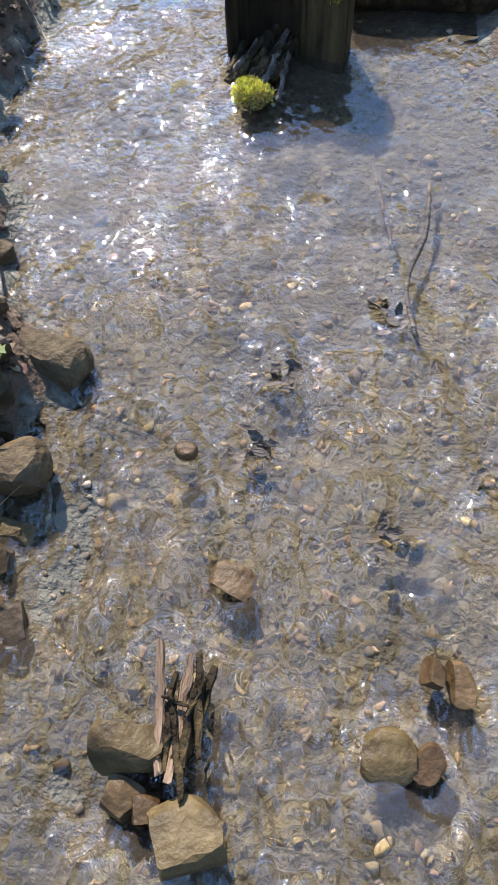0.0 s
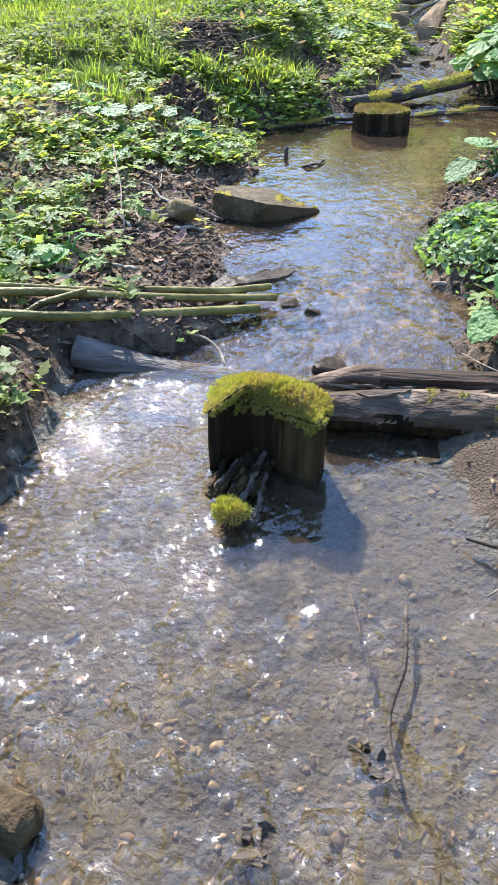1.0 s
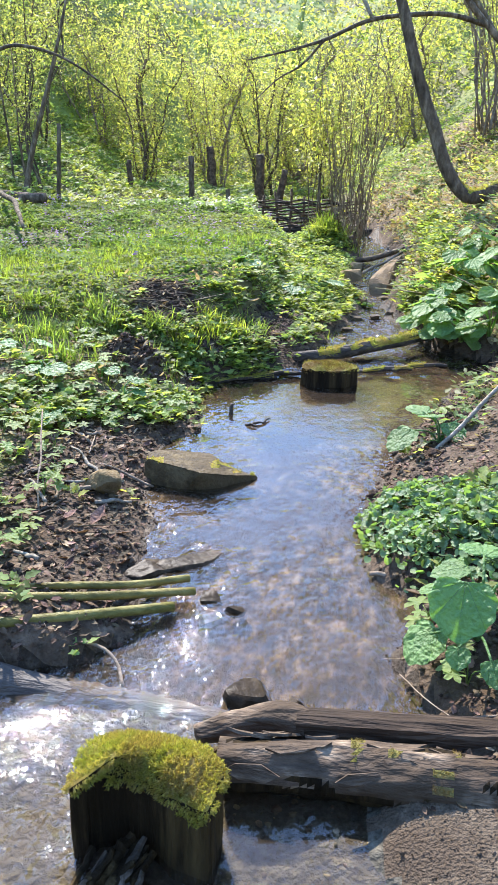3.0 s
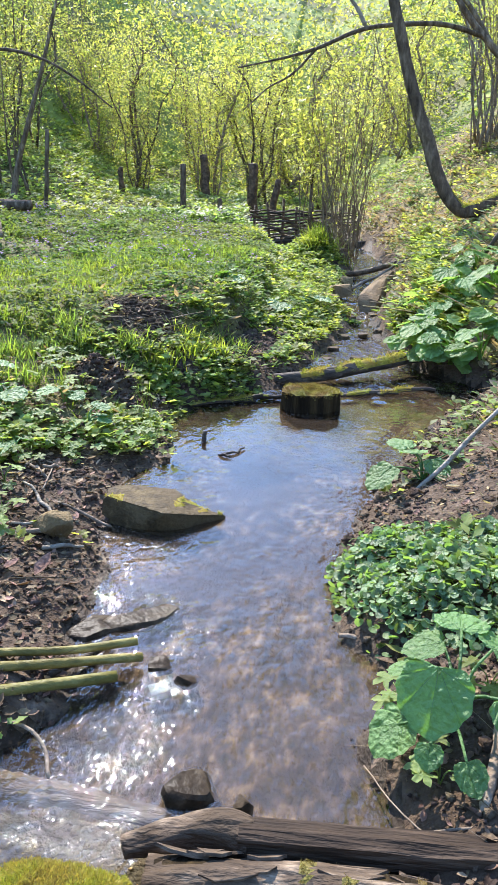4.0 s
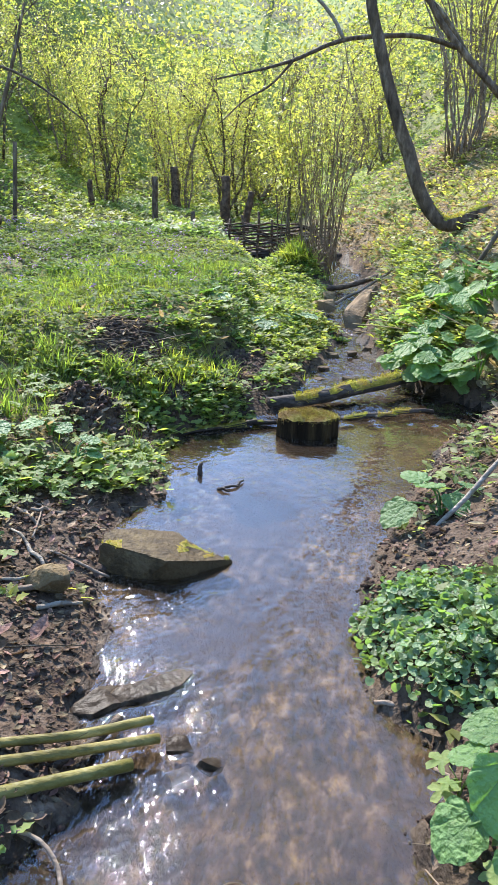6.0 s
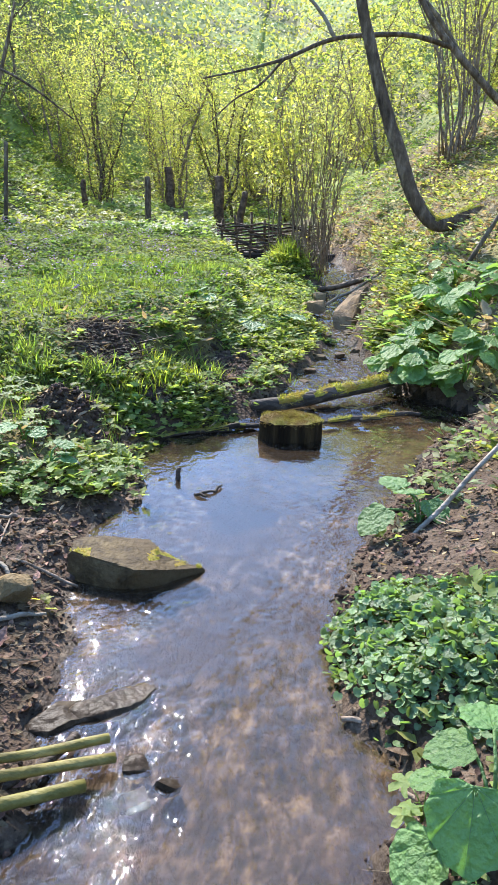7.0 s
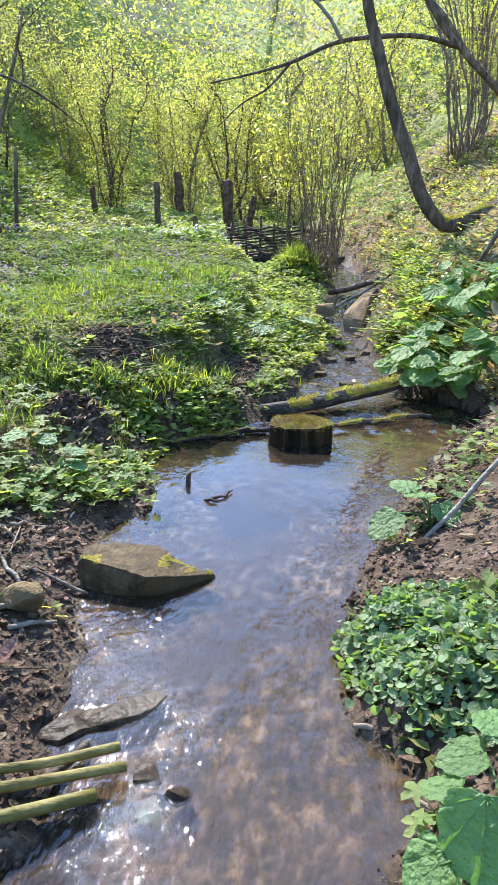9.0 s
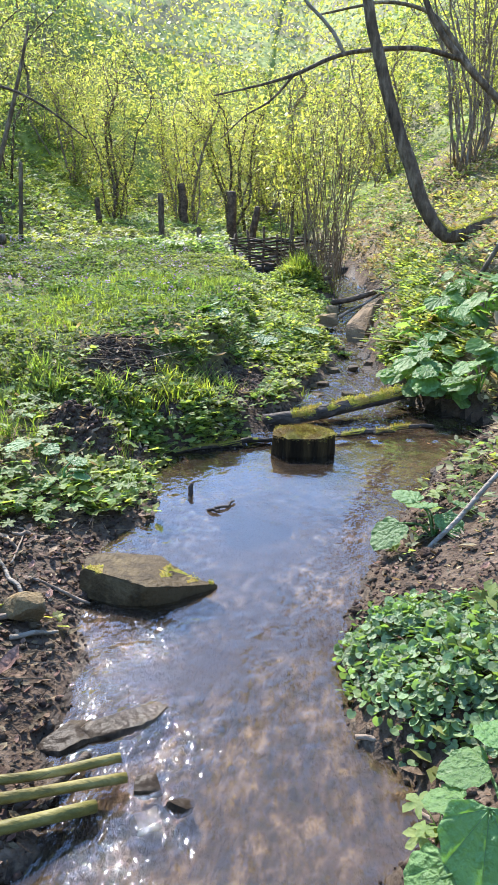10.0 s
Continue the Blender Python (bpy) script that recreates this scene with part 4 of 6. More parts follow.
for k, (x, y, s) in enumerate(((-0.152, 1.291, 0.05), (-0.118, 1.198, 0.055), (-0.096, 1.132, 0.05), (-0.026, 0.925, 0.04), (-0.032, 0.872, 0.045), (0.005, 0.781, 0.05), (-0.208, 1.474, 0.05), (-0.081, 1.084, 0.03), (-0.048, 0.969, 0.028), (-0.117, 1.01, 0.05))):
    stone("stone", on_ground(x, y, s * 0.12), (s, s * 0.8, s * 0.75), 400 + k, "dark wet stone in the muddy brook edge", DARKROCK if k % 3 else ROCK, (0, r.uniform(-15, 15), r.uniform(0, 180)), "bank stones", 6, 0.12)
stone("boulder", (1.208, 8.400, 0.17), (0.80, 0.15, 0.20), 32, "long brown split sandstone block beside the riffle", SANDSTONE, (-24, -5, 74), "large stones", 12)
stone("stone", (0.816, 8.343, 0.177), (0.157, 0.12, 0.0963), 33, "flat brown stone at the riffle's side", SANDSTONE, (0, 0, 20), "large stones")
stone("stone", (0.730, 8.055, 0.148), (0.144, 0.109, 0.0722), 34, "flat brown stone at the riffle's side", SANDSTONE, (0, 8, 50), "large stones")
stone("stone", (0.897, 8.806, 0.191), (0.12, 0.0963, 0.0847), 35, "flat brown stone at the riffle's side", SANDSTONE, (0, 0, 80), "large stones")
for k, (x, y, sx, sy, sz, turn) in enumerate(((0.66, 6.50, 0.10, 0.05, 0.03, 25), (0.76, 6.54, 0.06, 0.045, 0.035, 70), (0.92, 6.33, 0.05, 0.04, 0.03, 10), (1.13, 7.1, 0.07, 0.05, 0.05, 40), (0.72, 6.28, 0.055, 0.035, 0.02, 120), (0.83, 6.9, 0.08, 0.06, 0.045, 30), (0.90, 7.55, 0.09, 0.06, 0.05, 60), (1.1, 7.7, 0.06, 0.05, 0.04, 15), (0.55, 6.12, 0.05, 0.04, 0.03, 80))):
    stone("stone", (x, y, float(water_level(x, y)) - 0.2 * sz), (sx, sy, sz), 420 + k, "wet brown stone at the edge of the riffle", ROCK, (0, 6, turn), "riffle stones", 5, 0.12)
stone("stone", (0.981, 6.963, 0.07), (0.0602, 0.0481, 0.035), 36, "dark wet stone in the riffle", WETROCK, (0, 0, 10), "brook stones")

# the small sill of debris at the head of the pool
sill = empty("debris_bar", (0.6, 5.5, 0.0), "low bar of mossy sticks and mud holding the pool", "driftwood")
for k, (p, q) in enumerate((((-0.63, -0.25, 0.0), (-0.28, -0.12, 0.012)), ((-0.42, -0.17, 0.012), (-0.13, -0.07, 0.015)), ((0.2, 0.08, 0.0), (0.55, 0.20, 0.012)), ((0.42, 0.15, 0.008), (0.78, 0.31, 0.012)))):
    log_thing("sill_stick", [p, tuple((np.array(p) + q) / 2 + np.array([0, 0.012, 0.008])), q], [0.012, 0.015, 0.010], DARKWOOD, "", parent=sill, seed=60 + k, rough=0.2)
for ch in list(sill.children):
    moss_part(sill, ch.data, lambda c, q: q.z > 0.3 and noise.noise(Vector(c) * 14) > -0.15, 520, 0.007, 61)
peg = log_thing("peg", [(0.128, 4.69, -0.08), (0.13, 4.70, 0.0), (0.136, 4.71, 0.05)], [0.014, 0.013, 0.01], DARKWOOD, "short dark broken stick standing in the pool", "stick", 8, 0.2, 65, 8, 0.003)
for k, (x, y, a) in enumerate(((0.279, 4.554, 20), (0.318, 4.596, 70), (0.25, 4.522, -30))):
    log_thing("pool_twig", [(x - 0.03 * math.cos(radians(a)), y - 0.03 * math.sin(radians(a)), 0.002), (x, y, 0.01), (x + 0.04 * math.cos(radians(a)), y + 0.04 * math.sin(radians(a)), 0.008)], [0.006, 0.007, 0.004], DARKWOOD, "dark twig caught in the pool", "twig", 7, 0.2, 66 + k, 10, 0.004, "pool twigs")

def sliver(r, long, wide, thick):
    """A jagged strip of split wood along y, uneven in width and height."""
    bm = bmesh.new()
    rows = []
    for i in range(9):
        t = i / 8
        w = wide * (0.55 + 0.45 * math.sin(math.pi * min(max(t, 0.04), 0.96)) ** 0.5) * r.uniform(0.7, 1.15)
        cx, cz = r.normal(0, wide * 0.12), r.normal(0, thick * 0.25)
        rows.append([bm.verts.new((cx + sx * w / 2, (0.5 - t) * long + r.normal(0, long * 0.015), cz + sz * thick / 2 * r.uniform(0.5, 1.2))) for sx, sz in ((-1, -1), (1, -1), (0.8, 1), (0.1, 1.3), (-0.8, 0.9))])
    for a, b in zip(rows, rows[1:]):
        for k in range(5):
            bm.faces.new((a[k], a[(k + 1) % 5], b[(k + 1) % 5], b[k]))
    bm.faces.new(rows[0][::-1]), bm.faces.new(rows[-1])
    bmesh.ops.recalc_face_normals(bm, faces=bm.faces)
    return bm


# rotten wood with a moss tuft at the foot of the post, and splintered wood in the riffle
rot = empty("rotten_wood", (0.257, 2.012, -0.005), "rotten dark wood chunk with a moss tuft in the water", "driftwood")
r = np.random.default_rng(72)
for k in range(15):
    ob = part("splinter", sliver(r, r.uniform(0.08, 0.15), r.uniform(0.010, 0.026), r.uniform(0.008, 0.016)), POST if k % 3 else DARKWOOD, rot, smooth=False)
    ob.matrix_local = pose(0.035 - 0.007 * k + r.normal(0, 0.006), 0.03 + r.normal(0, 0.015), 0.012 + r.uniform(0, 0.028), r.uniform(4, 22), r.uniform(-30, 30), r.uniform(-40, -5))
clod = part("moss_clod", rock_mesh((0.036, 0.032, 0.03), 71, 2), SOIL, rot)
clod.location = (-0.025, -0.075, 0.015)
tuft = moss_part(rot, clod.data, lambda c, q: q.z > -0.1, 2600, 0.008, 13, "bright moss tuft", 0.002)
tuft.location = clod.location
drift = empty("splintered_wood", (0.28, 0.675, -0.05), "bundle of dark splintered wood wedged in the riffle", "driftwood")
r = np.random.default_rng(82)
for k in range(12):
    ob = part("splinter", sliver(r, r.uniform(0.08, 0.17), r.uniform(0.007, 0.017), r.uniform(0.004, 0.009)), POST if k % 4 else OLDBROWN, drift, smooth=False)
    ob.matrix_local = pose(-0.026 + 0.0048 * k + r.normal(0, 0.004), r.normal(0, 0.018), 0.006 + r.uniform(0, 0.018), r.uniform(-6, 6), r.uniform(-25, 25), r.uniform(-6, 16))
for k, (x, y, a) in enumerate(((0.0, 0.02, 80), (0.02, 0.03, -20))):
    ob = part("splinter", sliver(r, r.uniform(0.05, 0.08), 0.006, 0.005), POST, drift, smooth=False)
    ob.matrix_local = pose(x, y, 0.03, r.uniform(-8, 8), 0, a)
for k, (x, y, s) in enumerate(((0.53, 1.403, 0.03), (0.335, 1.095, 0.035), (0.546, 0.983, 0.03), (0.707, 1.112, 0.05), (0.369, 1.248, 0.03), (0.764, 1.879, 0.02))):
    d = empty("leaf_clump", (x, y, -0.05), "dark sodden leaves caught on the stream bed", "leaves", "sodden leaves")
    r = np.random.default_rng(90 + k)
    n = 12
    me = tri_mesh("leaves", [spread(*CURLED, np.stack([r.normal(0, s * 0.45, n), r.normal(0, s * 0.6, n), r.uniform(0.0, 0.018, n)], 1), r.uniform(0, 6.28, n), r.normal(0, 0.3, n), r.normal(0, 0.4, n), r.uniform(0.02, 0.04, n))])
    part("leaves", me, DARKWOOD, d)

# ---- the gravel of the bed ----
def gravel():
    bm = bmesh.new()
    bmesh.ops.create_icosphere(bm, subdivisions=1, radius=1)
    ball = np.array([tuple(v.co) for v in bm.verts])
    tf = np.array([[v.index for v in f.verts] for f in bm.faces])
    bm.free()
    n = 4600
    x, y = rng.uniform(-0.35, 1.2, n), rng.uniform(0.3, 2.45, n)
    keep = (fbm(x, y, 2.2, 2, 40) + np.interp(y, [0, 1.3, 1.7, 2.4], [0.3, 0.3, -0.5, -0.8]) + 0.25 * (x > 0.2) > rng.uniform(-0.3, 0.5, n))
    dl, dr = banks(x, y)
    keep &= np.maximum(dl, dr) < -0.05
    x, y = x[keep], y[keep]
    s = np.clip(rng.lognormal(-5.0, 0.45, len(x)), 0.003, 0.024)
    size = np.stack([s, s * rng.uniform(0.55, 0.95, len(x)), s * rng.uniform(0.35, 0.6, len(x))], 1)
    z = ground_height(x, y) + s * 0.08
    turn, a, b = rng.uniform(0, 6.28, len(x)), rng.normal(0, 0.3, len(x)), rng.normal(0, 0.3, len(x))
    big = np.flatnonzero((s > 0.0085) & (y < 1.7))[:280]
    joined = np.ones(len(s), bool)
    joined[big] = False
    chunks, shapes = [], []
    for k in range(6):
        cuts = rng.normal(size=(5, 3))
        cuts /= np.linalg.norm(cuts, axis=1)[:, None]
        tv = ball * (1 + 0.12 * rng.normal(size=(len(ball), 1)))
        for c in cuts:
            tv = tv - np.maximum(tv @ c - 0.55, 0)[:, None] * c
        q = np.flatnonzero(joined & (np.arange(len(s)) % 6 == k))
        chunks.append(spread(tv, tf, np.stack([x, y, z], 1)[q], turn[q], a[q], b[q], size[q]))
        shapes.append(tri_mesh("pebble", [(tv, tf)]))
    tagged(part("gravel", tri_mesh("gravel", chunks), PEBBLE), "brown and ochre pebbles on the stream bed", "gravel", kind="stuff")
    bed = bpy.data.objects["ground"]
    for i in big:
        ob = part("pebble", shapes[i % 6], COBBLE, bed)
        ob.matrix_world = pose(x[i], y[i], z[i], math.degrees(b[i]), math.degrees(a[i]), math.degrees(turn[i])) @ Matrix.Diagonal((*size[i], 1))


gravel()


# ---- ground cover ----
def places(n, x0, x1, y0, y1, chance, seed):
    r = np.random.default_rng(seed)
    x, y = r.uniform(x0, x1, n), r.uniform(y0, y1, n)
    keep = r.uniform(0, 1, n) < chance(x, y)
    return x[keep], y[keep], r


def green_left(x, y):
    """How thickly the left bank is grown: bare mud by the water and on the molehills."""
    dl, dr = banks(x, y)
    bare = np.interp(y, [0, 2.2, 2.5, 2.75, 3.0, 4.1, 4.4, 5.3, 5.7, 9], [0.05, 0.08, 0.12, 0.4, 0.5, 0.30, 0.02, 0.0, 0.02, 0.0])
    c = ease((dl - bare + 0.10 * fbm(x, y, 3, 3, 50)) / 0.12)
    for mx, my, r, k in MOUNDS:
        c = c * (1 - 1.0 * np.exp(-(((x - mx) ** 2 + ((y - my + 0.06) * 0.8) ** 2) / (r * 1.25) ** 2) ** 2))
    return np.clip(c + (dl > 0.02) * 0.05, 0, 1)


def green_right(x, y):
    dl, dr = banks(x, y)
    c = ease(dr / 0.05) * np.interp(y, [2.3, 2.7, 3.5, 3.7, 4.5, 4.9, 5.6, 6, 9], [0, 0.2, 0.35, 0.12, 0.3, 0.55, 0.7, 1.0, 0.9])
    return np.clip(c * (0.75 + 0.6 * fbm(x, y, 1.6, 3, 51)), 0, 1)


def rosettes(name, xs, ys, r, per, size, mat, label, category, height=0.08, tilt=(0.1, 0.9), tpl=LEAF, squash=1.0):
    """Many low plants: each a spray of leaves round a short stem."""
    n = len(xs) * per
    x, y = np.repeat(xs, per), np.repeat(ys, per)
    up = np.repeat(r.uniform(0.3, 1.0, len(xs)) * np.clip(0.9 + 0.9 * fbm(xs, ys, 2.6, 2, 62), 0.25, 2.2), per) * height
    yaw = r.uniform(0, 2 * np.pi, n)
    lift = r.uniform(0.15, 1, n)
    off = r.uniform(0.1, 0.9, n) * size
    pos = np.stack([x + np.cos(yaw) * off * 0.5, y + np.sin(yaw) * off * 0.5, ground_height(x, y) + up * lift], 1)
    s = size * r.uniform(0.55, 1.35, n)
    v, f = spread(*tpl, pos, yaw + r.normal(0, 0.4, n), r.uniform(*tilt, n) * (1 - 0.5 * lift), r.normal(0, 0.35, n), np.stack([s, s * squash, s], 1))
    return tagged(part(name, tri_mesh(name, [(v, f)]), mat, smooth=False), label, category, kind="stuff")


xs, ys, r = places(4900, -1.7, 0.5, 2.0, 5.7, lambda x, y: green_left(x, y) * ease(0.7 + 1.2 * fbm(x, y, 2.2, 3, 52)), 100)
rosettes("ground_herbs", xs, ys, r, 6, 0.042, FRESH, "low leafy herbs covering the near bank", "herbs", 0.055, tpl=TOOTHED)


def cut_face(x, y):
    """1 on the bare face of the earth bank above the debris."""
    lip = np.interp(y, LIP_Y, LIP_X)
    return ease((y - 5.55) / 0.15) * ease((6.65 - y) / 0.3) * ease((x - lip + 0.07) / 0.05) * ease((lip + 0.30 - x) / 0.06)


xs, ys, r = places(24000, -5.5, 1.0, 5.3, 12.5, lambda x, y: green_left(x, y) * (1 - cut_face(x, y)) * ease(1.1 + 0.9 * fbm(x, y, 1.9, 3, 63)), 101)
rosettes("ground_herbs", xs, ys, r, 6, 0.042, SHADED_DEEP, "dense herbs covering the meadow bank, dark green with tree shade painted in", "herbs", 0.06)
xs, ys, r = places(9000, -9, 1.0, 12, 20, lambda x, y: green_left(x, y), 102)
rosettes("ground_herbs", xs, ys, r, 5, 0.08, HERB, "dense leafy herbs at the meadow's far end", "herbs", 0.10)
xs, ys, r = places(700, -0.9, -0.02, 0.0, 2.4, green_left, 103)
rosettes("ground_herbs", xs, ys, r, 6, 0.035, HERB, "small herbs along the water's edge", "herbs", 0.05, tpl=TOOTHED)
xs, ys, r = places(19000, 0.9, 7.5, 2.5, 18, green_right, 104)
rosettes("slope_herbs", xs, ys, r, 6, 0.05, HERB, "leafy herbs scattered over the slope", "herbs", 0.08)
xs, ys, r = places(1700, -0.7, 0.3, 4.3, 5.5, lambda x, y: ((banks(x, y)[0] > 0.0) & (banks(x, y)[0] < 0.3)) * ease(0.6 + 1.5 * fbm(x, y, 3, 2, 53)), 109)
rosettes("edge_herbs", xs, ys, r, 7, 0.042, FRESH, "fresh leafy herbs reaching down to the pool's edge", "herbs", 0.055, tpl=TOOTHED)
xs, ys, r = places(260, -0.5, 0.0, 0.6, 2.3, lambda x, y: ((banks(x, y)[0] > 0.05) & (banks(x, y)[0] < 0.3)) * 0.9, 112)
rosettes("edge_herbs", xs, ys, r, 6, 0.04, HERB, "fresh herbs at the brook's edge", "herbs", 0.06, tpl=TOOTHED)
xs, ys, r = places(1000, 1.3, 6.0, 5.4, 15, lambda x, y: (banks(x, y)[1] > 0.15) * ease(0.5 + 1.3 * fbm(x, y, 1.1, 3, 54)), 113)
rosettes("slope_herbs", xs, ys, r, 7, 0.075, SPRING, "yellow-green young leaves on the dry slope", "herbs", 0.16)
xs, ys, r = places(750, 1.25, 2.3, 4.2, 5.7, lambda x, y: (banks(x, y)[1] > 0.08) * ease(0.35 + 1.5 * fbm(x, y, 2.0, 3, 55)) * ease((x - 1.2 - 0.2 * (5.2 - y)) / 0.3), 114)
rosettes("slope_herbs", xs, ys, r, 7, 0.045, FRESH, "small fresh herbs on the crumbling bank above the pool", "herbs", 0.06, tpl=TOOTHED)
# taller growth along the bank's edge
xs, ys, r = places(6000, -0.6, 1.2, 5.55, 11, lambda x, y: ((banks(x, y)[0] > 0.05) & (banks(x, y)[0] < 0.75)) * 0.5 * (1 - cut_face(x, y)) * (y > 5.9), 105)
rosettes("bank_herbs", xs, ys, r, 12, 0.047, FRESH, "tall lush herbs hanging over the earth bank", "herbs", 0.09)
xs, ys, r = places(3000, 1.0, 2.4, 6.3, 10.0, lambda x, y: ((banks(x, y)[1] > 0.02) & (banks(x, y)[1] < 0.5)) * 0.8 * (1 - ((y > 7.2) & (banks(x, y)[1] < 0.28))), 106)
rosettes("bank_herbs", xs, ys, r, 9, 0.065, FRESH, "lush herbs on the slope's foot", "herbs", 0.12)


def grass(name, xs, ys, r, per, size, label):
    n = len(xs) * per
    x, y = np.repeat(xs, per) + r.normal(0, 0.02, n), np.repeat(ys, per) + r.normal(0, 0.02, n)
    s = size * r.uniform(0.4, 1.25, n)
    v, f = spread(*BLADE, np.stack([x, y, ground_height(x, y) - 0.005], 1), r.uniform(0, 6.28, n), r.uniform(0.7, 1.45, n), r.normal(0, 0.3, n), np.stack([s, np.full(n, 0.11) * np.minimum(1, s * 8), s], 1))
    return tagged(part(name, tri_mesh(name, [(v, f)]), GRASS, smooth=False), label, "grass", kind="stuff")


def grassy(x, y):
    return green_left(x, y) * ease(0.45 + 1.6 * fbm(x, y, 1.1, 3, 60)) * ease((y - 4.3) / 1.2) * (1 - cut_face(x, y))


xs, ys, r = places(12000, -3.5, 0.9, 3.3, 9, grassy, 110)
grass("grass", xs, ys, r, 7, 0.08, "fresh green grass among the herbs")
tx = [(-0.2, 5.374), (-0.115, 5.714), (0.063, 5.67), (-0.67, 5.333), (-0.81, 5.483), (0.135, 5.963), (-0.075, 5.495), (-0.406, 5.413), (-0.762, 4.75), (-0.925, 5.043), (-1.15, 5.444)]
r = np.random.default_rng(111)
xs = np.concatenate([np.full(26, a) + r.normal(0, 0.05, 26) for a, b in tx])
ys = np.concatenate([np.full(26, b) + r.normal(0, 0.05, 26) for a, b in tx])
grass("grass_tufts", xs, ys, r, 6, 0.12, "taller tufts of bright grass on the bank")
xs, ys = ISLAND[0] + r.normal(0, 0.13, 90), ISLAND[1] - 0.12 + r.normal(0, 0.16, 90)
grass("grass_tufts", xs, ys, r, 6, 0.24, "long fresh grass on the islet under the willow rods")


def litter(name, n, box, chance, seed, size, tpl, mat, label, category, flat=0.25, wide=1.0, up=0.004):
    x, y, r = places(n, *box, chance, seed)
    n = len(x)
    s = size * r.lognormal(0, 0.35, n)
    v, f = spread(*tpl, np.stack([x, y, ground_height(x, y) + up], 1), r.uniform(0, 6.28, n), r.normal(0, flat, n), r.normal(0, flat, n), np.stack([s, s * wide, s], 1))
    return tagged(part(name, tri_mesh(name, [(v, f)]), mat, smooth=False), label, category, kind="stuff")


def dry_bank(x, y):
    dl, dr = banks(x, y)
    return (np.maximum(dl, dr) > 0.03) * np.where(dl > 0, np.interp(y, [0, 2.4, 2.8, 4.2, 4.8, 7], [0.5, 0.6, 1, 1, 0.4, 0.25]), 1)


for k, (x0, x1, y0, y1) in enumerate(((-6.0, -1.6, -4.0, 6.0), (-1.7, -0.2, -4.0, 2.2), (1.7, 6.0, -4.0, 4.0))):
    xs, ys, r = places(4200 if k != 1 else 1600, x0, x1, y0, y1, lambda x, y: (np.maximum(*banks(x, y)) > 0.25) * ease(0.8 + fbm(x, y, 1.2, 3, 58)), 170 + k)
    rosettes("ground_herbs", xs, ys, r, 5, 0.05, HERB, "low leafy herbs over the open bank", "herbs", 0.07)
litter("leaf_litter", 20000, (-1.5, 0.3, 0.1, 5.6), dry_bank, 120, 0.024, CURLED, DEAD, "brown dead leaves strewn over the mud", "leaf litter")
litter("straw_litter", 5000, (-2.2, 0.3, 2.6, 7.5), lambda x, y: (banks(x, y)[0] > 0.1) * ease(0.3 + 1.4 * fbm(x, y, 1.7, 3, 57)), 126, 0.035, CURLED, STRAW, "pale dry leaves and straw among the herbs", "leaf litter", 0.35, 0.6, 0.02)
litter("twig_litter", 160, (-0.68, -0.22, 5.60, 5.92), lambda x, y: 0.9 + 0 * x, 127, 0.14, STICK, TWIG, "dry stalks heaped on a molehill", "twigs", 0.2, 0.35, 0.02)
litter("twig_litter", 170, (0.0, 0.5, 5.36, 5.85), lambda x, y: (banks(x, y)[0] > 0.0) * 0.9, 128, 0.12, STICK, DARKWOOD, "dark drift sticks at the head of the pool", "twigs", 0.15, 0.6, 0.015)
litter("twig_litter", 2600, (-1.5, 0.3, 0.1, 5.6), dry_bank, 121, 0.09, STICK, TWIG, "fine dry twigs strewn over the mud", "twigs", 0.12, 0.35, 0.01)
litter("leaf_litter", 11000, (0.8, 2.6, 1.4, 5.6), lambda x, y: (banks(x, y)[1] > 0.02) * np.interp(y, [1.4, 2.3, 2.6], [0.12, 0.2, 1]), 122, 0.021, CURLED, DEAD, "small brown dead leaves on the bare bank", "leaf litter")
litter("twig_litter", 900, (0.75, 2.6, 1.3, 5.6), lambda x, y: (banks(x, y)[1] > 0.02) * 0.8, 123, 0.08, STICK, TWIG, "fine twigs on the bare bank", "twigs", 0.12, 0.35, 0.008)
litter("straw_litter", 700, (0.9, 2.4, 3.5, 5.6), lambda x, y: (banks(x, y)[1] > 0.05) * 0.9, 129, 0.03, CURLED, STRAW, "pale dry leaves scattered on the bare bank", "leaf litter", 0.3, 0.7, 0.006)
litter("leaf_litter", 28000, (1.2, 6, 5.4, 14), lambda x, y: (banks(x, y)[1] > 0.1) * (0.6 + 0.5 * fbm(x, y, 0.9, 2, 70)), 124, 0.055, CURLED, STRAW, "dry leaves and straw over the steep slope", "leaf litter", 0.4)
litter("twig_litter", 3000, (1.2, 5.5, 5.4, 14), lambda x, y: (banks(x, y)[1] > 0.1) * 0.7, 125, 0.22, STICK, STRAW, "dry stalks over the steep slope", "twigs", 0.3, 0.35, 0.02)

xs, ys, r = places(7000, -13, -3, 10, 22, lambda x, y: 0.8 + 0 * x, 107)
rosettes("hill_herbs", xs, ys, r, 5, 0.09, FRESH, "mixed green herbs over the rising slope", "herbs", 0.18)
xs, ys, r = places(5200, -9, 9, 19, 29, lambda x, y: 0.8 + 0 * x, 108)
rosettes("hill_herbs", xs, ys, r, 5, 0.12, FRESH, "mixed green herbs under the woodland edge", "herbs", 0.25)
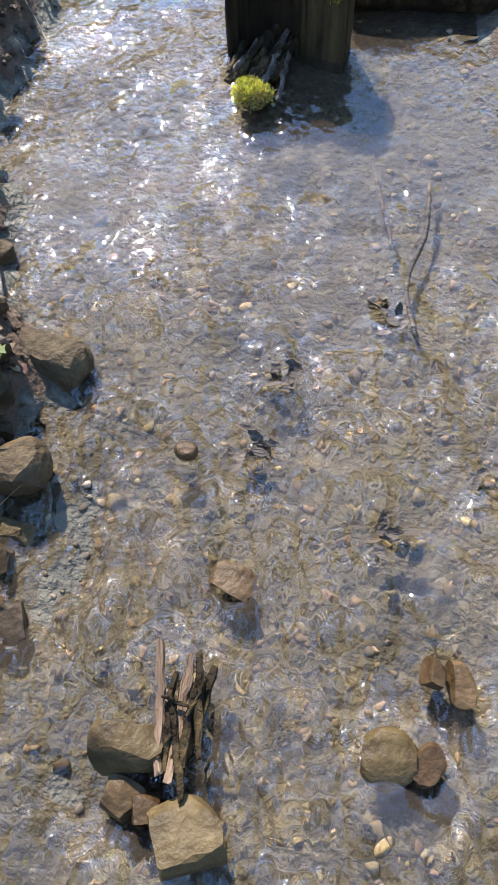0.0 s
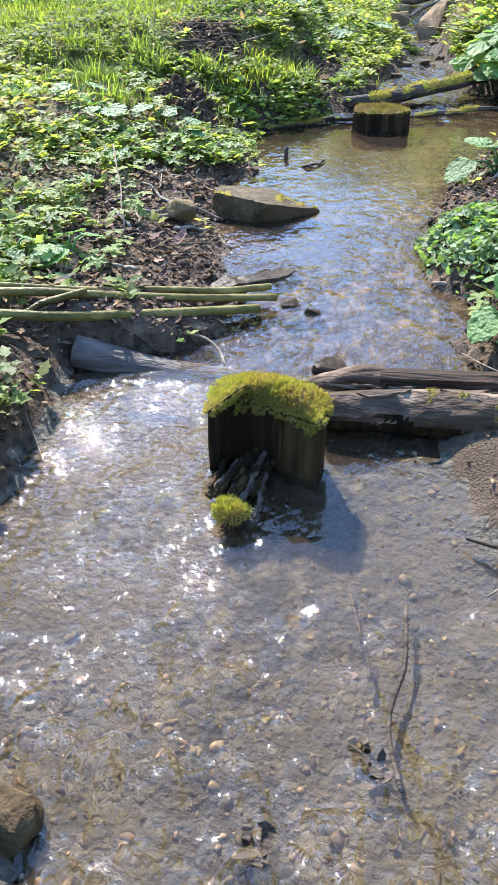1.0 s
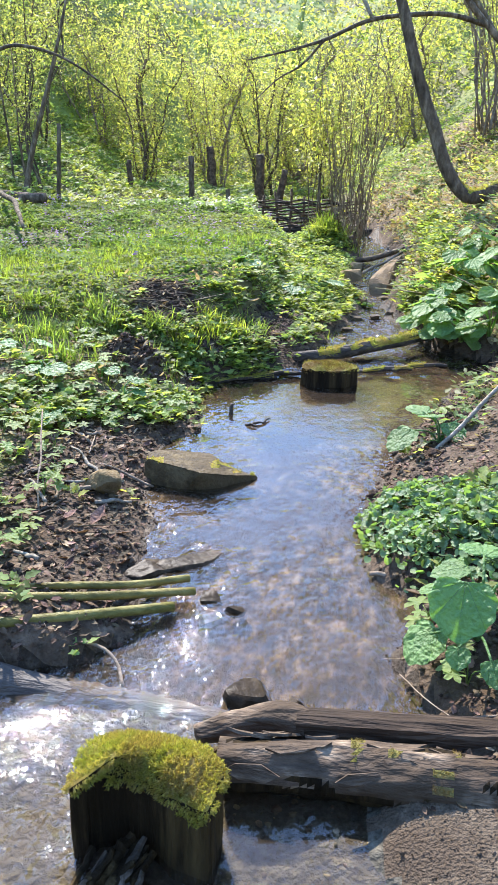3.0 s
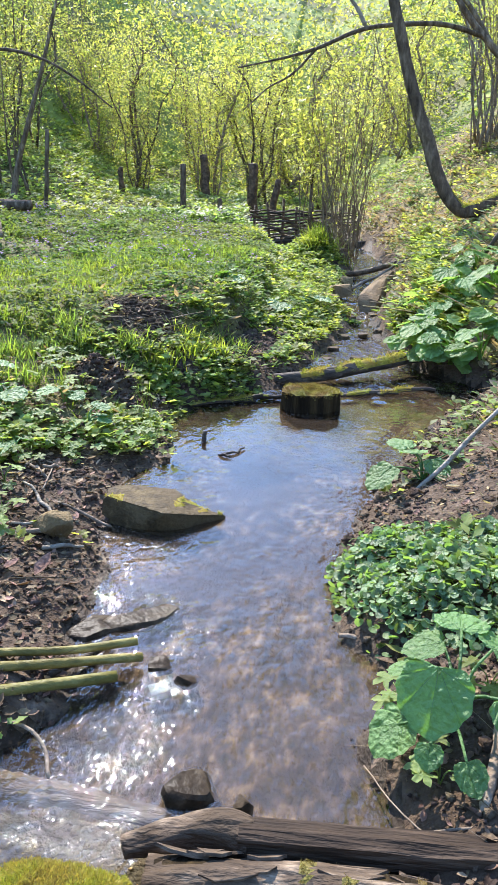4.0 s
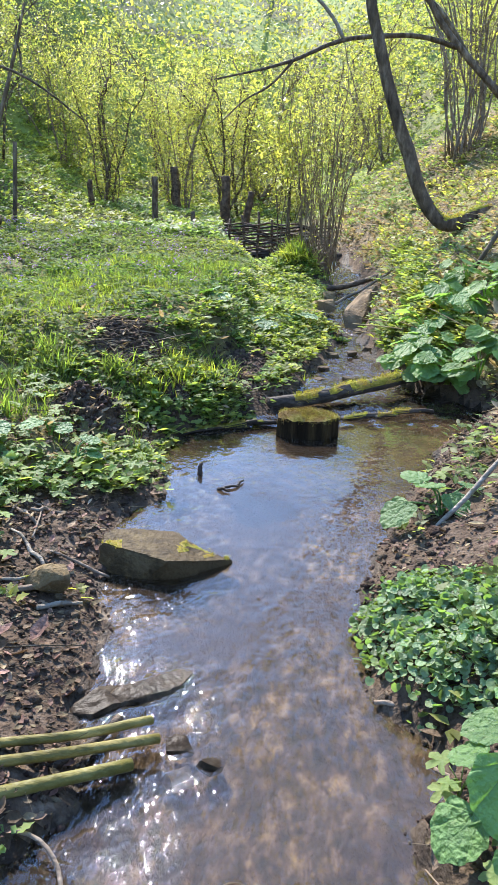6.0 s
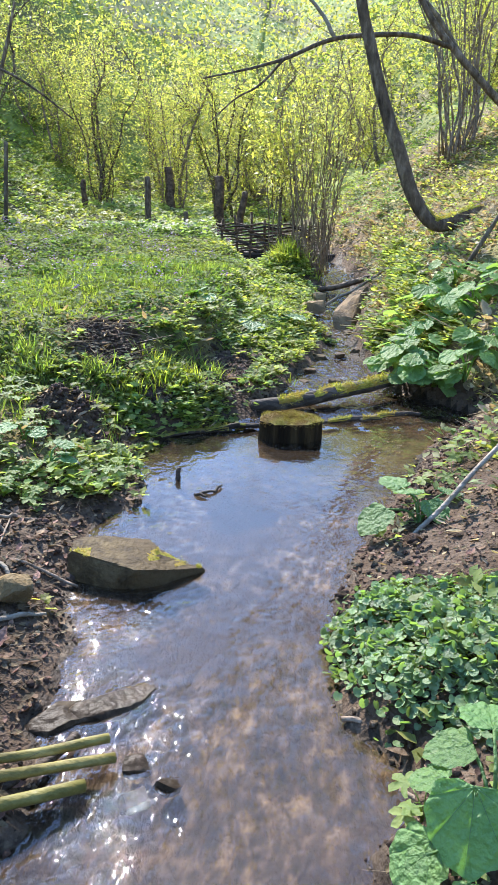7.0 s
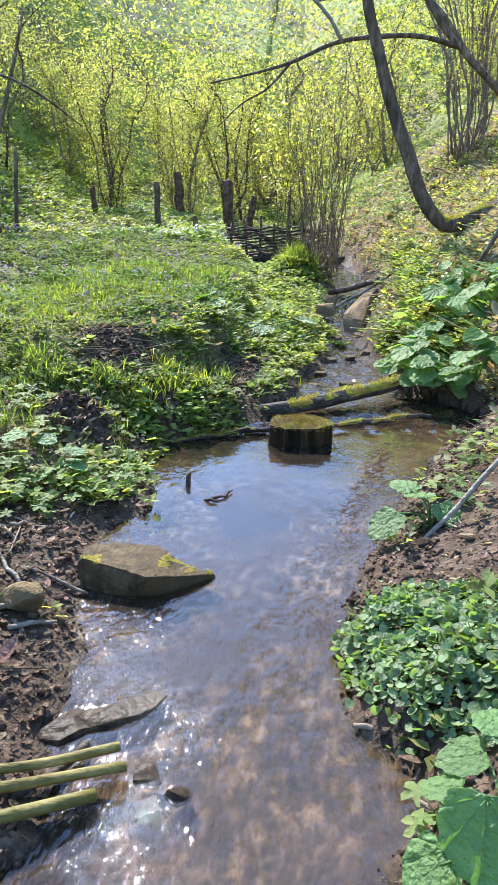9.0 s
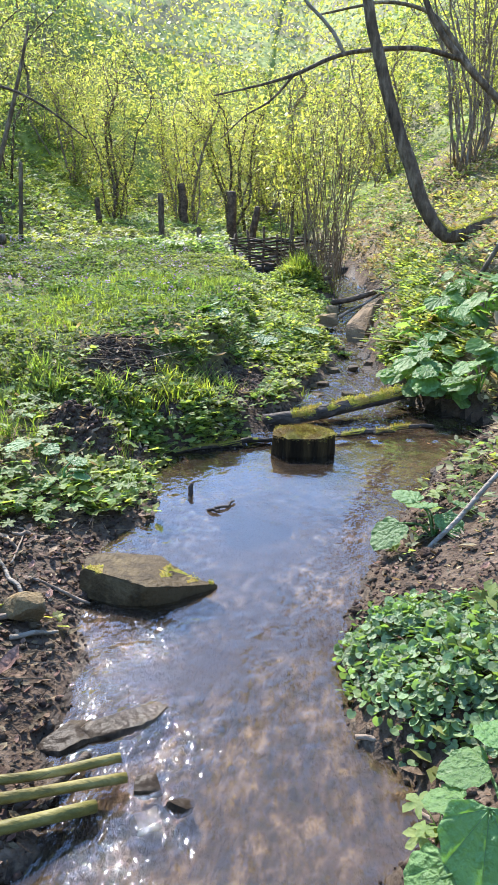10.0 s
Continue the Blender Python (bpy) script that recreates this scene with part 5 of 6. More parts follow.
# loose earth of the molehills
r = np.random.default_rng(131)
cv = np.array([(1, 0, 0), (-1, 0, 0), (0, 1, 0), (0, -1, 0), (0.1, 0.1, 0.8), (0, 0, -0.8)])
cf = np.array([(0, 2, 4), (2, 1, 4), (1, 3, 4), (3, 0, 4), (2, 0, 5), (1, 2, 5), (3, 1, 5), (0, 3, 5)])
for mx, my, rad, k in MOUNDS:
    n = 700
    x, y = mx + r.normal(0, rad * 0.6, n), my + r.normal(0, rad * 0.6, n)
    s = r.lognormal(-4.7, 0.5, n)
    tagged(part("molehill_earth", tri_mesh("molehill_earth", [spread(cv, cf, np.stack([x, y, ground_height(x, y) + 0.003], 1), r.uniform(0, 6.28, n), r.normal(0, 0.5, n), r.normal(0, 0.5, n), s)]), CLOD, smooth=False), "crumbly dark brown earth of a molehill", "earth", kind="stuff")
x, y, r = places(16000, -0.8, 0.7, 0.2, 6.6, lambda x, y: (banks(x, y)[0] > -0.01) * (banks(x, y)[0] < np.interp(y, [2.4, 2.8, 4.2, 4.6], [0.2, 0.55, 0.5, 0.2])) * 0.9, 133)
n = len(x)
tagged(part("mud_crumbs", tri_mesh("mud_crumbs", [spread(cv, cf, np.stack([x, y, ground_height(x, y) + 0.002], 1), r.uniform(0, 6.28, n), r.normal(0, 0.5, n), r.normal(0, 0.5, n), r.lognormal(-5.1, 0.55, n))]), CLOD, smooth=False), "dark crumbs of mud and rotted leaves along the water", "earth", kind="stuff")
x, y, r = places(7000, 0.7, 1.8, 2.4, 6.0, lambda x, y: (banks(x, y)[1] > -0.02) * (banks(x, y)[1] < 0.25) * 0.9, 134)
n = len(x)
tagged(part("mud_crumbs", tri_mesh("mud_crumbs", [spread(cv, cf, np.stack([x, y, ground_height(x, y) + 0.002], 1), r.uniform(0, 6.28, n), r.normal(0, 0.5, n), r.normal(0, 0.5, n), r.lognormal(-5.0, 0.6, n))]), CLOD, smooth=False), "dark crumbs of mud on the steep bank", "earth", kind="stuff")
x, y, r = places(5000, -0.1, 0.75, 5.2, 6.8, lambda x, y: cut_face(x, y), 135)
n = len(x)
tagged(part("bank_clods", tri_mesh("bank_clods", [spread(cv, cf, np.stack([x, y, ground_height(x, y) + 0.002], 1), r.uniform(0, 6.28, n), r.normal(0, 0.5, n), r.normal(0, 0.5, n), r.lognormal(-4.6, 0.55, n))]), CLOD, smooth=False), "crumbling brown earth of the cut bank", "earth", kind="stuff")
x, y, r = places(16000, 0.75, 1.6, 0.9, 2.3, lambda x, y: (banks(x, y)[1] > 0.0) * 0.8, 132)
n = len(x)
tagged(part("sand_clods", tri_mesh("sand_clods", [spread(cv, cf, np.stack([x, y, ground_height(x, y) + 0.001], 1), r.uniform(0, 6.28, n), r.normal(0, 0.5, n), r.normal(0, 0.5, n), r.lognormal(-6.7, 0.6, n))]), SAND, smooth=False), "coarse wet grains and crumbs on the sand bank", "sand", kind="stuff")
# violet flower spikes in the meadow
r = np.random.default_rng(130)
n = 120
fx, fy = r.uniform(-3.6, 0.1, n), r.uniform(6.4, 12, n)
k = 9
x, y = np.repeat(fx, k) + r.normal(0, 0.018, n * k), np.repeat(fy, k) + r.normal(0, 0.018, n * k)
z = ground_height(x, y) + 0.10 + r.uniform(0, 0.07, n * k)
tagged(part("meadow_flowers", tri_mesh("meadow_flowers", [spread(*LEAF, np.stack([x, y, z], 1), r.uniform(0, 6.28, n * k), r.uniform(-0.3, 0.8, n * k), r.normal(0, 0.5, n * k), r.uniform(0.02, 0.035, n * k))]), PETAL, smooth=False), "small violet flower spikes in the meadow", "flowers", kind="stuff")


# ---- leafy plants by the water ----
def heart_leaf(size, seed, dish=0.12):
    """A broad heart-shaped leaf with a toothed rim, sunk veins and a little thickness; base at the origin, tip along x."""
    r = np.random.default_rng(seed)
    rings, around = 16, 84
    vs, fs = [(0.02, 0, 0)], []
    for i in range(1, rings + 1):
        q = i / rings
        for k in range(around):
            a = 2 * math.pi * k / around - math.pi
            rad = 0.5 * (1 - 0.42 * max(0, abs(a) / math.pi - 0.72) / 0.28) * (1 + 0.16 * math.exp(-(a / 0.35) ** 2)) * (1 + 0.03 * math.sin(11 * a) * q)
            x, y = 0.32 * q + q * rad * math.cos(a), q * rad * math.sin(a) * 0.98
            vein = -0.045 * math.exp(-(math.sin(3.5 * a) / 0.22) ** 2) * q
            z = dish * (y * y * 0.9 - 0.35 * x * x) + vein + 0.028 * noise.noise(Vector((x * 7, y * 7, seed))) + 0.022 * abs(noise.noise(Vector((x * 17, y * 17, seed + 5))))
            vs.append((x * size, y * size, z * size))
    for k in range(around):
        fs.append((0, 1 + k, 1 + (k + 1) % around))
        for i in range(rings - 1):
            a, b = 1 + i * around + k, 1 + i * around + (k + 1) % around
            fs.append((a, a + around, b + around, b))
    me = bpy.data.meshes.new("leaf")
    me.from_pydata(vs, [], fs)
    return me


def leaf_height(x, y, a, q, seed, dish=0.12):
    return dish * (y * y * 0.9 - 0.35 * x * x) - 0.045 * math.exp(-(math.sin(3.5 * a) / 0.22) ** 2) * q + 0.028 * noise.noise(Vector((x * 7, y * 7, seed)))


def venation(size, seed):
    """The pale ribs of a heart-shaped leaf, from its base to near the rim."""
    bits = []
    for k in range(-3, 4):
        a = 2 * math.pi * k / 7
        rad = 0.5 * (1 - 0.42 * max(0, abs(a) / math.pi - 0.72) / 0.28) * (1 + 0.16 * math.exp(-(a / 0.35) ** 2))
        line = []
        for q in np.linspace(0.06, 0.93, 9):
            x, y = 0.32 * q + q * rad * math.cos(a), q * rad * math.sin(a) * 0.98
            line.append((x * size, y * size, (leaf_height(x, y, a, q, seed) + 0.012) * size))
        bits.append(tube_arrays(line, [0.006 * size, 0.002 * size], 5))
    return tri_mesh("venation", bits)


def broad_plant(name, base, leaves, label, category="plant", group="", mat=BROAD, stem=0.004, ribs=False):
    """A plant of heart-shaped leaves on stalks. leaves: (leaf base relative to the root, way of the tip in degrees, droop, roll, size)."""
    ob = empty(name, base, label, category, group)
    for k, (p, yaw, droop, roll, size) in enumerate(leaves):
        lf = part("leaf", heart_leaf(size, k + int(abs(base[0]) * 100)), mat, ob)
        at = pose(*p, roll, droop, yaw)
        lf.matrix_local = at
        if ribs:
            part("venation", venation(size, k + int(abs(base[0]) * 100)), RIB, lf)
        mid = (p[0] * 0.35, p[1] * 0.35, p[2] * 0.75)
        stalk = part("stalk", tri_mesh("stalk", [tube_arrays(curve_points([(0, 0, -0.02), mid, p], 8), [stem * 1.2, stem * 0.8], 6)]), mat, lf)
        stalk.matrix_local = at.inverted()
    return ob


broad_plant("broad_leaved_plant", on_ground(0.998, 2.716, 0.03), [
    ((-0.055, -0.035, 0.165), -105, 48, 0, 0.16), ((-0.105, -0.01, 0.012), -150, 42, 0, 0.125), ((-0.07, -0.12, 0.04), -100, 40, 0, 0.06),
    ((-0.02, 0.12, 0.12), 175, 20, 0, 0.11), ((0.08, 0.08, 0.14), 40, 15, 10, 0.12), ((-0.08, 0.05, 0.10), 150, 25, 0, 0.09),
    ((0.08, -0.05, 0.11), -50, 35, 0, 0.12), ((-0.13, -0.06, 0.03), -160, 30, 0, 0.05), ((0.0, -0.15, 0.03), -70, 35, 0, 0.075), ((0.02, 0.13, 0.15), 80, 10, 0, 0.13)],
    "large fresh green heart-shaped leaves at the water's edge", group="broad leaves", ribs=True)
broad_plant("broad_leaved_plant", on_ground(1.1, 4.139), [((-0.13, -0.03, 0.06), -150, 35, 0, 0.15), ((-0.04, 0.0, 0.11), 100, 10, 0, 0.12), ((0.03, 0.02, 0.08), -60, 30, 0, 0.12), ((-0.06, 0.08, 0.10), 130, -5, 0, 0.12), ((0.10, 0.1, 0.08), 40, 10, 0, 0.10)],
            "broad green leaves hanging from the bank", group="broad leaves", ribs=True)
r = np.random.default_rng(140)
for k, (x, y) in enumerate(((1.43, 6.618), (1.64, 6.675), (1.84, 6.79), (1.57, 6.962), (1.99, 6.618), (1.79, 7.192), (1.43, 6.33), (1.38, 6.17), (1.5, 6.07), (1.66, 6.0), (1.3, 6.36), (1.78, 6.12))):
    lv = []
    for j in range(11):
        a = r.uniform(-200, 20)
        lv.append(((r.uniform(0.05, 0.13) * math.cos(radians(a)), r.uniform(0.05, 0.13) * math.sin(radians(a)), r.uniform(0.05, 0.2)), a + r.normal(0, 25), r.uniform(5, 40), r.normal(0, 14), r.uniform(0.10, 0.18)))
    broad_plant("butterbur", on_ground(x, y), lv, "large pale-green leaves spreading over the brook's bank", group="butterbur leaves", mat=PALE)
for x, y, s in ((-0.451, 2.985, 0.12), (-0.61, 2.914, 0.09), (-0.512, 4.593, 0.12), (-0.743, 4.449, 0.14), (-0.359, 4.436, 0.11), (-0.951, 4.731, 0.14), (0.014, 6.79, 0.2), (0.34, 7.135, 0.22), (0.558, 7.48, 0.2), (-0.532, 4.033, 0.12)):
    lv = [((0.05 * math.cos(a), 0.05 * math.sin(a), r.uniform(0.04, 0.09)), math.degrees(a), r.uniform(5, 30), r.normal(0, 10), s * r.uniform(0.6, 1)) for a in r.uniform(0, 6.28, 4)]
    broad_plant("broad_leaved_plant", on_ground(x, y), lv, "broad green leaves among low herbs", group="broad leaves")


def lobed_leaf(size, seed):
    """A leaf of five toothed lobes, slightly folded along each; base at the origin, tip along x."""
    vs, fs = [(0.30 * size, 0, 0.02 * size)], []
    n = 40
    for ring in (0.55, 1.0):
        for k in range(n):
            a = 2 * math.pi * k / n
            lobe = 0.40 + 0.60 * abs(math.cos(2.5 * a)) ** 0.8 if abs(a - math.pi) > 0.5 else 0.40
            rad = 0.55 * ring * (1 + (lobe - 1) * ring) * (1 + 0.07 * math.sin(13 * a + seed) * (ring > 0.9))
            x, y = 0.30 + rad * math.cos(a), rad * math.sin(a)
            vs.append((x * size, y * size, size * (0.05 * abs(math.sin(2.5 * a)) * ring - 0.16 * (x - 0.3) ** 2 - 0.12 * y * y + 0.02 * noise.noise(Vector((x * 6, y * 6, seed))))))
    for k in range(n):
        q = (k + 1) % n
        fs.append((0, 1 + k, 1 + q))
        fs.append((1 + k, 1 + n + k, 1 + n + q, 1 + q))
    me = bpy.data.meshes.new("leaf")
    me.from_pydata(vs, [], fs)
    return me


def herb_plants():
    """Single herbs with lobed leaves along the mud, the pool's edge and the bank by the broad leaves."""
    r = np.random.default_rng(180)
    spots = []
    while len(spots) < 44:
        x, y = r.uniform(-1.0, 0.15), r.uniform(2.85, 5.4)
        dl = float(banks(x, y)[0])
        near = min([9.0] + [math.hypot(x - a, y - b) for a, b in spots])
        if 0.05 < dl < 0.75 and near > 0.09 and not (3.0 < y < 4.1 and dl < 0.3) and all(math.hypot(x - m[0], y - m[1]) > m[2] for m in MOUNDS):
            spots.append((x, y))
    spots += [(0.90, 2.83), (0.96, 2.60), (1.10, 2.84), (1.16, 2.68), (1.35, 4.65), (1.28, 4.5), (1.42, 4.78), (1.2, 4.4)]
    for k, (x, y) in enumerate(spots):
        ob = empty("leafy_herb", on_ground(x, y), "fresh green herb with lobed leaves on the damp bank", "plant", "lobed herbs")
        for j in range(int(r.integers(4, 7))):
            a, h, s = 2 * math.pi * j / 5 + r.normal(0, 0.4), r.uniform(0.03, 0.075), r.uniform(0.045, 0.075)
            p = (0.035 * math.cos(a), 0.035 * math.sin(a), h)
            at = pose(*p, r.normal(0, 10), r.uniform(0, 28), math.degrees(a))
            lf = part("leaf", lobed_leaf(s, k * 7 + j), LOBED, ob)
            lf.matrix_local = at
            stalk = part("stalk", tri_mesh("stalk", [tube_arrays(curve_points([(0, 0, -0.01), (p[0] * 0.3, p[1] * 0.3, h * 0.7), p], 6), [0.0018, 0.0012], 5)]), LOBED, lf)
            stalk.matrix_local = at.inverted()


herb_plants()


def round_leaf_clump():
    """The cushion of small round leaves that hangs over the pool."""
    ob = empty("celandine_clump", (1.0, 3.3, 0.0), "dense cushion of small glossy round green leaves", "plant")
    r = np.random.default_rng(150)
    n = 11500
    x, y = r.uniform(0.68, 1.75, n), r.uniform(2.75, 3.85, n)
    u = ((x - 1.22) / 0.47) ** 4 + ((y - 3.29 + 0.38 * (x - 1.22)) / 0.32) ** 2
    k = u < 1 + 0.15 * r.normal(size=n)
    x, y, u = x[k], y[k], u[k]
    n = len(x)
    g = np.maximum(ground_height(x, y), 0.0)
    z = g + 0.015 + 0.075 * np.sqrt(np.clip(1.05 - u, 0.02, 1)) * (0.7 + 0.55 * fbm(x, y, 9, 2, 151)) * r.uniform(0.6, 1.1, n)
    s = r.uniform(0.012, 0.029, n)
    out = np.arctan2(y - 3.36, x - 1.23)
    leaves = part("leaves", tri_mesh("leaves", [spread(*HEART, np.stack([x, y, z], 1) - np.array([1.0, 3.3, 0]), out + r.normal(0, 0.9, n), -0.6 * np.clip(u, 0, 1) + r.normal(0, 0.5, n), r.normal(0, 0.5, n), s)]), ROUND, ob, smooth=False)
    leaves["kind"] = "stuff"
    n = 700
    i = r.integers(0, len(x), n)
    p = np.stack([1.23 + (x[i] - 1.23) * 0.75, 3.36 + (y[i] - 3.36) * 0.75, g[i] + 0.01], 1)
    q = np.stack([x[i], y[i], z[i]], 1) - p
    L = np.linalg.norm(q, axis=1)
    stems = part("stem_tangle", tri_mesh("stem_tangle", [spread(*STICK, p - np.array([1.0, 3.3, 0]), np.arctan2(q[:, 1], q[:, 0]), np.arcsin(np.clip(q[:, 2] / L, -1, 1)), 0 * L, np.stack([L, 0 * L + 0.15, 0 * L + 0.15], 1))]), GRASS, ob)
    stems["kind"] = "stuff"


round_leaf_clump()


# ---- trees and shrubs ----
def leafy(pts, n, spread_by, size, r, tpl=LEAF):
    i = r.integers(0, len(pts), n)
    p = pts[i] + r.normal(0, spread_by, (n, 3))
    s = size * r.uniform(0.5, 1.3, n)
    return spread(*tpl, p, r.uniform(0, 6.28, n), r.normal(0.1, 0.6, n), r.normal(0, 0.6, n), np.stack([s, s * 0.8, s], 1))


def shrub(name, place, height, width, stems, leaves, leaf, seed, label, thick=0.022, mat=TRUNK, lean=(0, 0), low=0.35, group="", category="shrub", green=SPRING, twigs=9):
    """A many-stemmed shrub: curved stems with side twigs and a loose crown of small leaves along them."""
    r = np.random.default_rng(seed)
    ob = empty(name, place, label, category, group)
    cloud = []
    for k in range(stems):
        a = 2 * math.pi * k / stems + r.normal(0, 0.4)
        w = width * r.uniform(0.25, 1)
        h = height * r.uniform(0.65, 1.08)
        b = np.array([0.12 * width * math.cos(a), 0.12 * width * math.sin(a), -0.08])
        tip = np.array([w * math.cos(a) + lean[0] * h, w * math.sin(a) + lean[1] * h, h])
        mid = b * 0.5 + tip * 0.5 + np.array([0, 0, 0.1 * h]) - 0.15 * np.array([w * math.cos(a), w * math.sin(a), 0])
        line = curve_points([b, mid, tip], 14, 0.11 * width, seed + k)
        tk = thick * r.lognormal(-0.15, 0.45)
        bits = [tube_arrays(line, [tk, tk * 0.7, tk * 0.2], 7, 0.08, seed + k)]
        for j in range(twigs):
            s = line[r.integers(int(14 * low * 0.8), 13)]
            d = r.normal(0, 1, 3) * np.array([1, 1, 0.5]) + np.array([0, 0, 0.75])
            d = d / np.linalg.norm(d) * r.uniform(0.15, 0.4) * height * 0.35
            tw = curve_points([s, s + d * 0.5 + r.normal(0, 0.02, 3), s + d], 6)
            bits.append(tube_arrays(tw, [tk * 0.3, tk * 0.08], 4))
            cloud.append(tw[1:])
        cloud.append(line[line[:, 2] > low * height])
        part("stem", tri_mesh("stem", bits), mat, ob)
    if leaves:
        cloud = np.concatenate(cloud)
        part("crown", tri_mesh("crown", [leafy(cloud, leaves, 0.05 * height, leaf, r)]), green, ob, "fresh yellow-green spring leaves", smooth=False)
    return ob


# the bent tree on the slope
bent = empty("bent_tree", (2.3, 9.25, 0.95), "leafless-trunked tree with a strongly bent grey-brown trunk on the slope", "tree")
o = np.array([2.3, 9.25, 0.95])
line = curve_points([np.array(p) - o for p in ((2.6, 9.4, 1.05), (2.4, 9.3, 1.0), (2.266, 9.25, 0.955), (2.112, 9.25, 0.888), (1.946, 9.25, 0.902), (1.735, 9.25, 1.152), (1.576, 9.25, 1.531), (1.459, 9.25, 1.789), (1.347, 9.25, 2.076), (1.231, 9.25, 2.425), (1.127, 9.25, 2.762), (0.97, 9.25, 3.6), (0.9, 9.3, 4.7), (0.85, 9.4, 6.0))], 60, 0.006, 3)
me = tri_mesh("trunk", [tube_arrays(line, [0.085, 0.08, 0.072, 0.068, 0.063, 0.056, 0.050, 0.045, 0.025], 16, 0.08, 4)])
part("trunk", me, TRUNK, bent)
moss_part(bent, me, lambda c, q: q.z > 0.5 and c.z < 0.12, 900, 0.015, 14)
# limbs and crown above view, added to darken the pool's sky reflection
r = np.random.default_rng(160)
tips = []
for k in range(18):
    s = line[int(r.uniform(49, 59))]
    far = np.array([r.uniform(0.05, 1.75), r.uniform(8.0, 9.9), 0.0]) - o
    far[2] = max(s[2] + r.uniform(0.2, 1.0), 2.45) + r.uniform(0.0, 0.5)
    mid = (s + far) / 2 + np.array([0, 0, 0.15])
    lim = curve_points([s, mid, far], 12, 0.06, k)
    bits = [tube_arrays(lim, [0.026, 0.018, 0.006], 7, 0.1, k)]
    for q in range(7):
        a = lim[r.integers(4, 12)]
        d = r.normal(0, 0.22, 3) + np.array([0, 0, 0.16])
        tw = curve_points([a, a + d * 0.5 + r.normal(0, 0.02, 3), a + d], 6)
        bits.append(tube_arrays(tw, [0.007, 0.002], 4))
        tips.append(tw[2:])
    part("limb", tri_mesh("limb", bits), TRUNK, bent)
    tips.append(lim[5:])
part("crown", tri_mesh("crown", [leafy(np.concatenate(tips), 2600, 0.10, 0.06, r)]), SPRING, bent, "thin spring foliage", smooth=False)

# the tree whose branch reaches over the brook
arch = empty("slope_tree", (3.09, 10.51, 1.51), "leaning tree on the slope with a long arching branch", "tree")
o = np.array([3.09, 10.51, 1.51])
part("trunk", tri_mesh("trunk", [tube_arrays(curve_points([np.array(p) - o for p in ((3.22, 10.59, 1.33), (2.91, 10.43, 1.9), (2.6, 10.35, 2.17), (2.25, 10.35, 2.49), (2, 10.35, 2.76), (1.77, 10.35, 3.09), (1.5, 10.35, 3.8), (1.23, 10.35, 4.98))], 40, 0.01, 5), [0.045, 0.038, 0.03, 0.02], 12, 0.1, 6)]), TRUNK, arch)
part("branch", tri_mesh("branch", [tube_arrays(curve_points([np.array(p) - o for p in ((2.16, 10.35, 2.57), (1.77, 10.19, 2.65), (1.43, 10.03, 2.63), (0.901, 9.862, 2.55), (0.454, 9.7, 2.35), (0.175, 9.538, 2.24), (-0.288, 9.375, 2.12))], 40, 0.012, 7), [0.026, 0.024, 0.018, 0.007], 9, 0.1, 8)]), TRUNK, arch)
part("branch", tri_mesh("branch", [tube_arrays(curve_points([np.array(p) - o for p in ((0.948, 9.862, 2.57), (0.739, 9.862, 2.82), (0.507, 9.862, 3.05), (0.368, 9.862, 3.37))], 16, 0.02, 9), [0.02, 0.012], 8, 0.1, 9)]), OLDWOOD, arch, "bare pale branch")
part("branch", tri_mesh("branch", [tube_arrays(curve_points([np.array(p) - o for p in ((2.33, 10.43, 2.45), (1.89, 10.51, 2.99), (1.28, 10.51, 3.12), (0.672, 10.51, 3.03))], 20, 0.02, 10), [0.03, 0.01], 8, 0.1, 10)]), TRUNK, arch)
part("branch", tri_mesh("branch", [tube_arrays(curve_points([np.array(p) - o for p in ((0.454, 9.7, 2.35), (0.247, 9.619, 2.12), (-0.007, 9.538, 1.96), (-0.233, 9.375, 1.75))], 14, 0.02, 11), [0.014, 0.005], 7, 0.1, 11)]), TRUNK, arch)

shrub("hazel_shrub", on_ground(2.86, 12.91), 3.4, 1.3, 30, 1800, 0.05, 200, "many-stemmed hazel shrub on the slope", 0.012, TWIG, lean=(-0.12, 0), group="shrubs", twigs=14)
shrub("willow_thicket", on_ground(0.78, 10.15), 2.2, 0.95, 46, 420, 0.045, 201, "thicket of thin straight brown willow rods", 0.0042, RODS, low=0.3, group="shrubs", twigs=6)
shrub("willow_thicket", on_ground(0.95, 11.4), 2.4, 1.0, 34, 700, 0.05, 202, "thicket of thin straight brown willow rods", 0.0045, RODS, low=0.3, group="shrubs", twigs=6)
shrub("leafy_bush", on_ground(0.40, 10.55), 1.9, 0.40, 7, 900, 0.075, 203, "slender bush with bright yellow-green leaves", 0.009, low=0.62, group="shrubs")
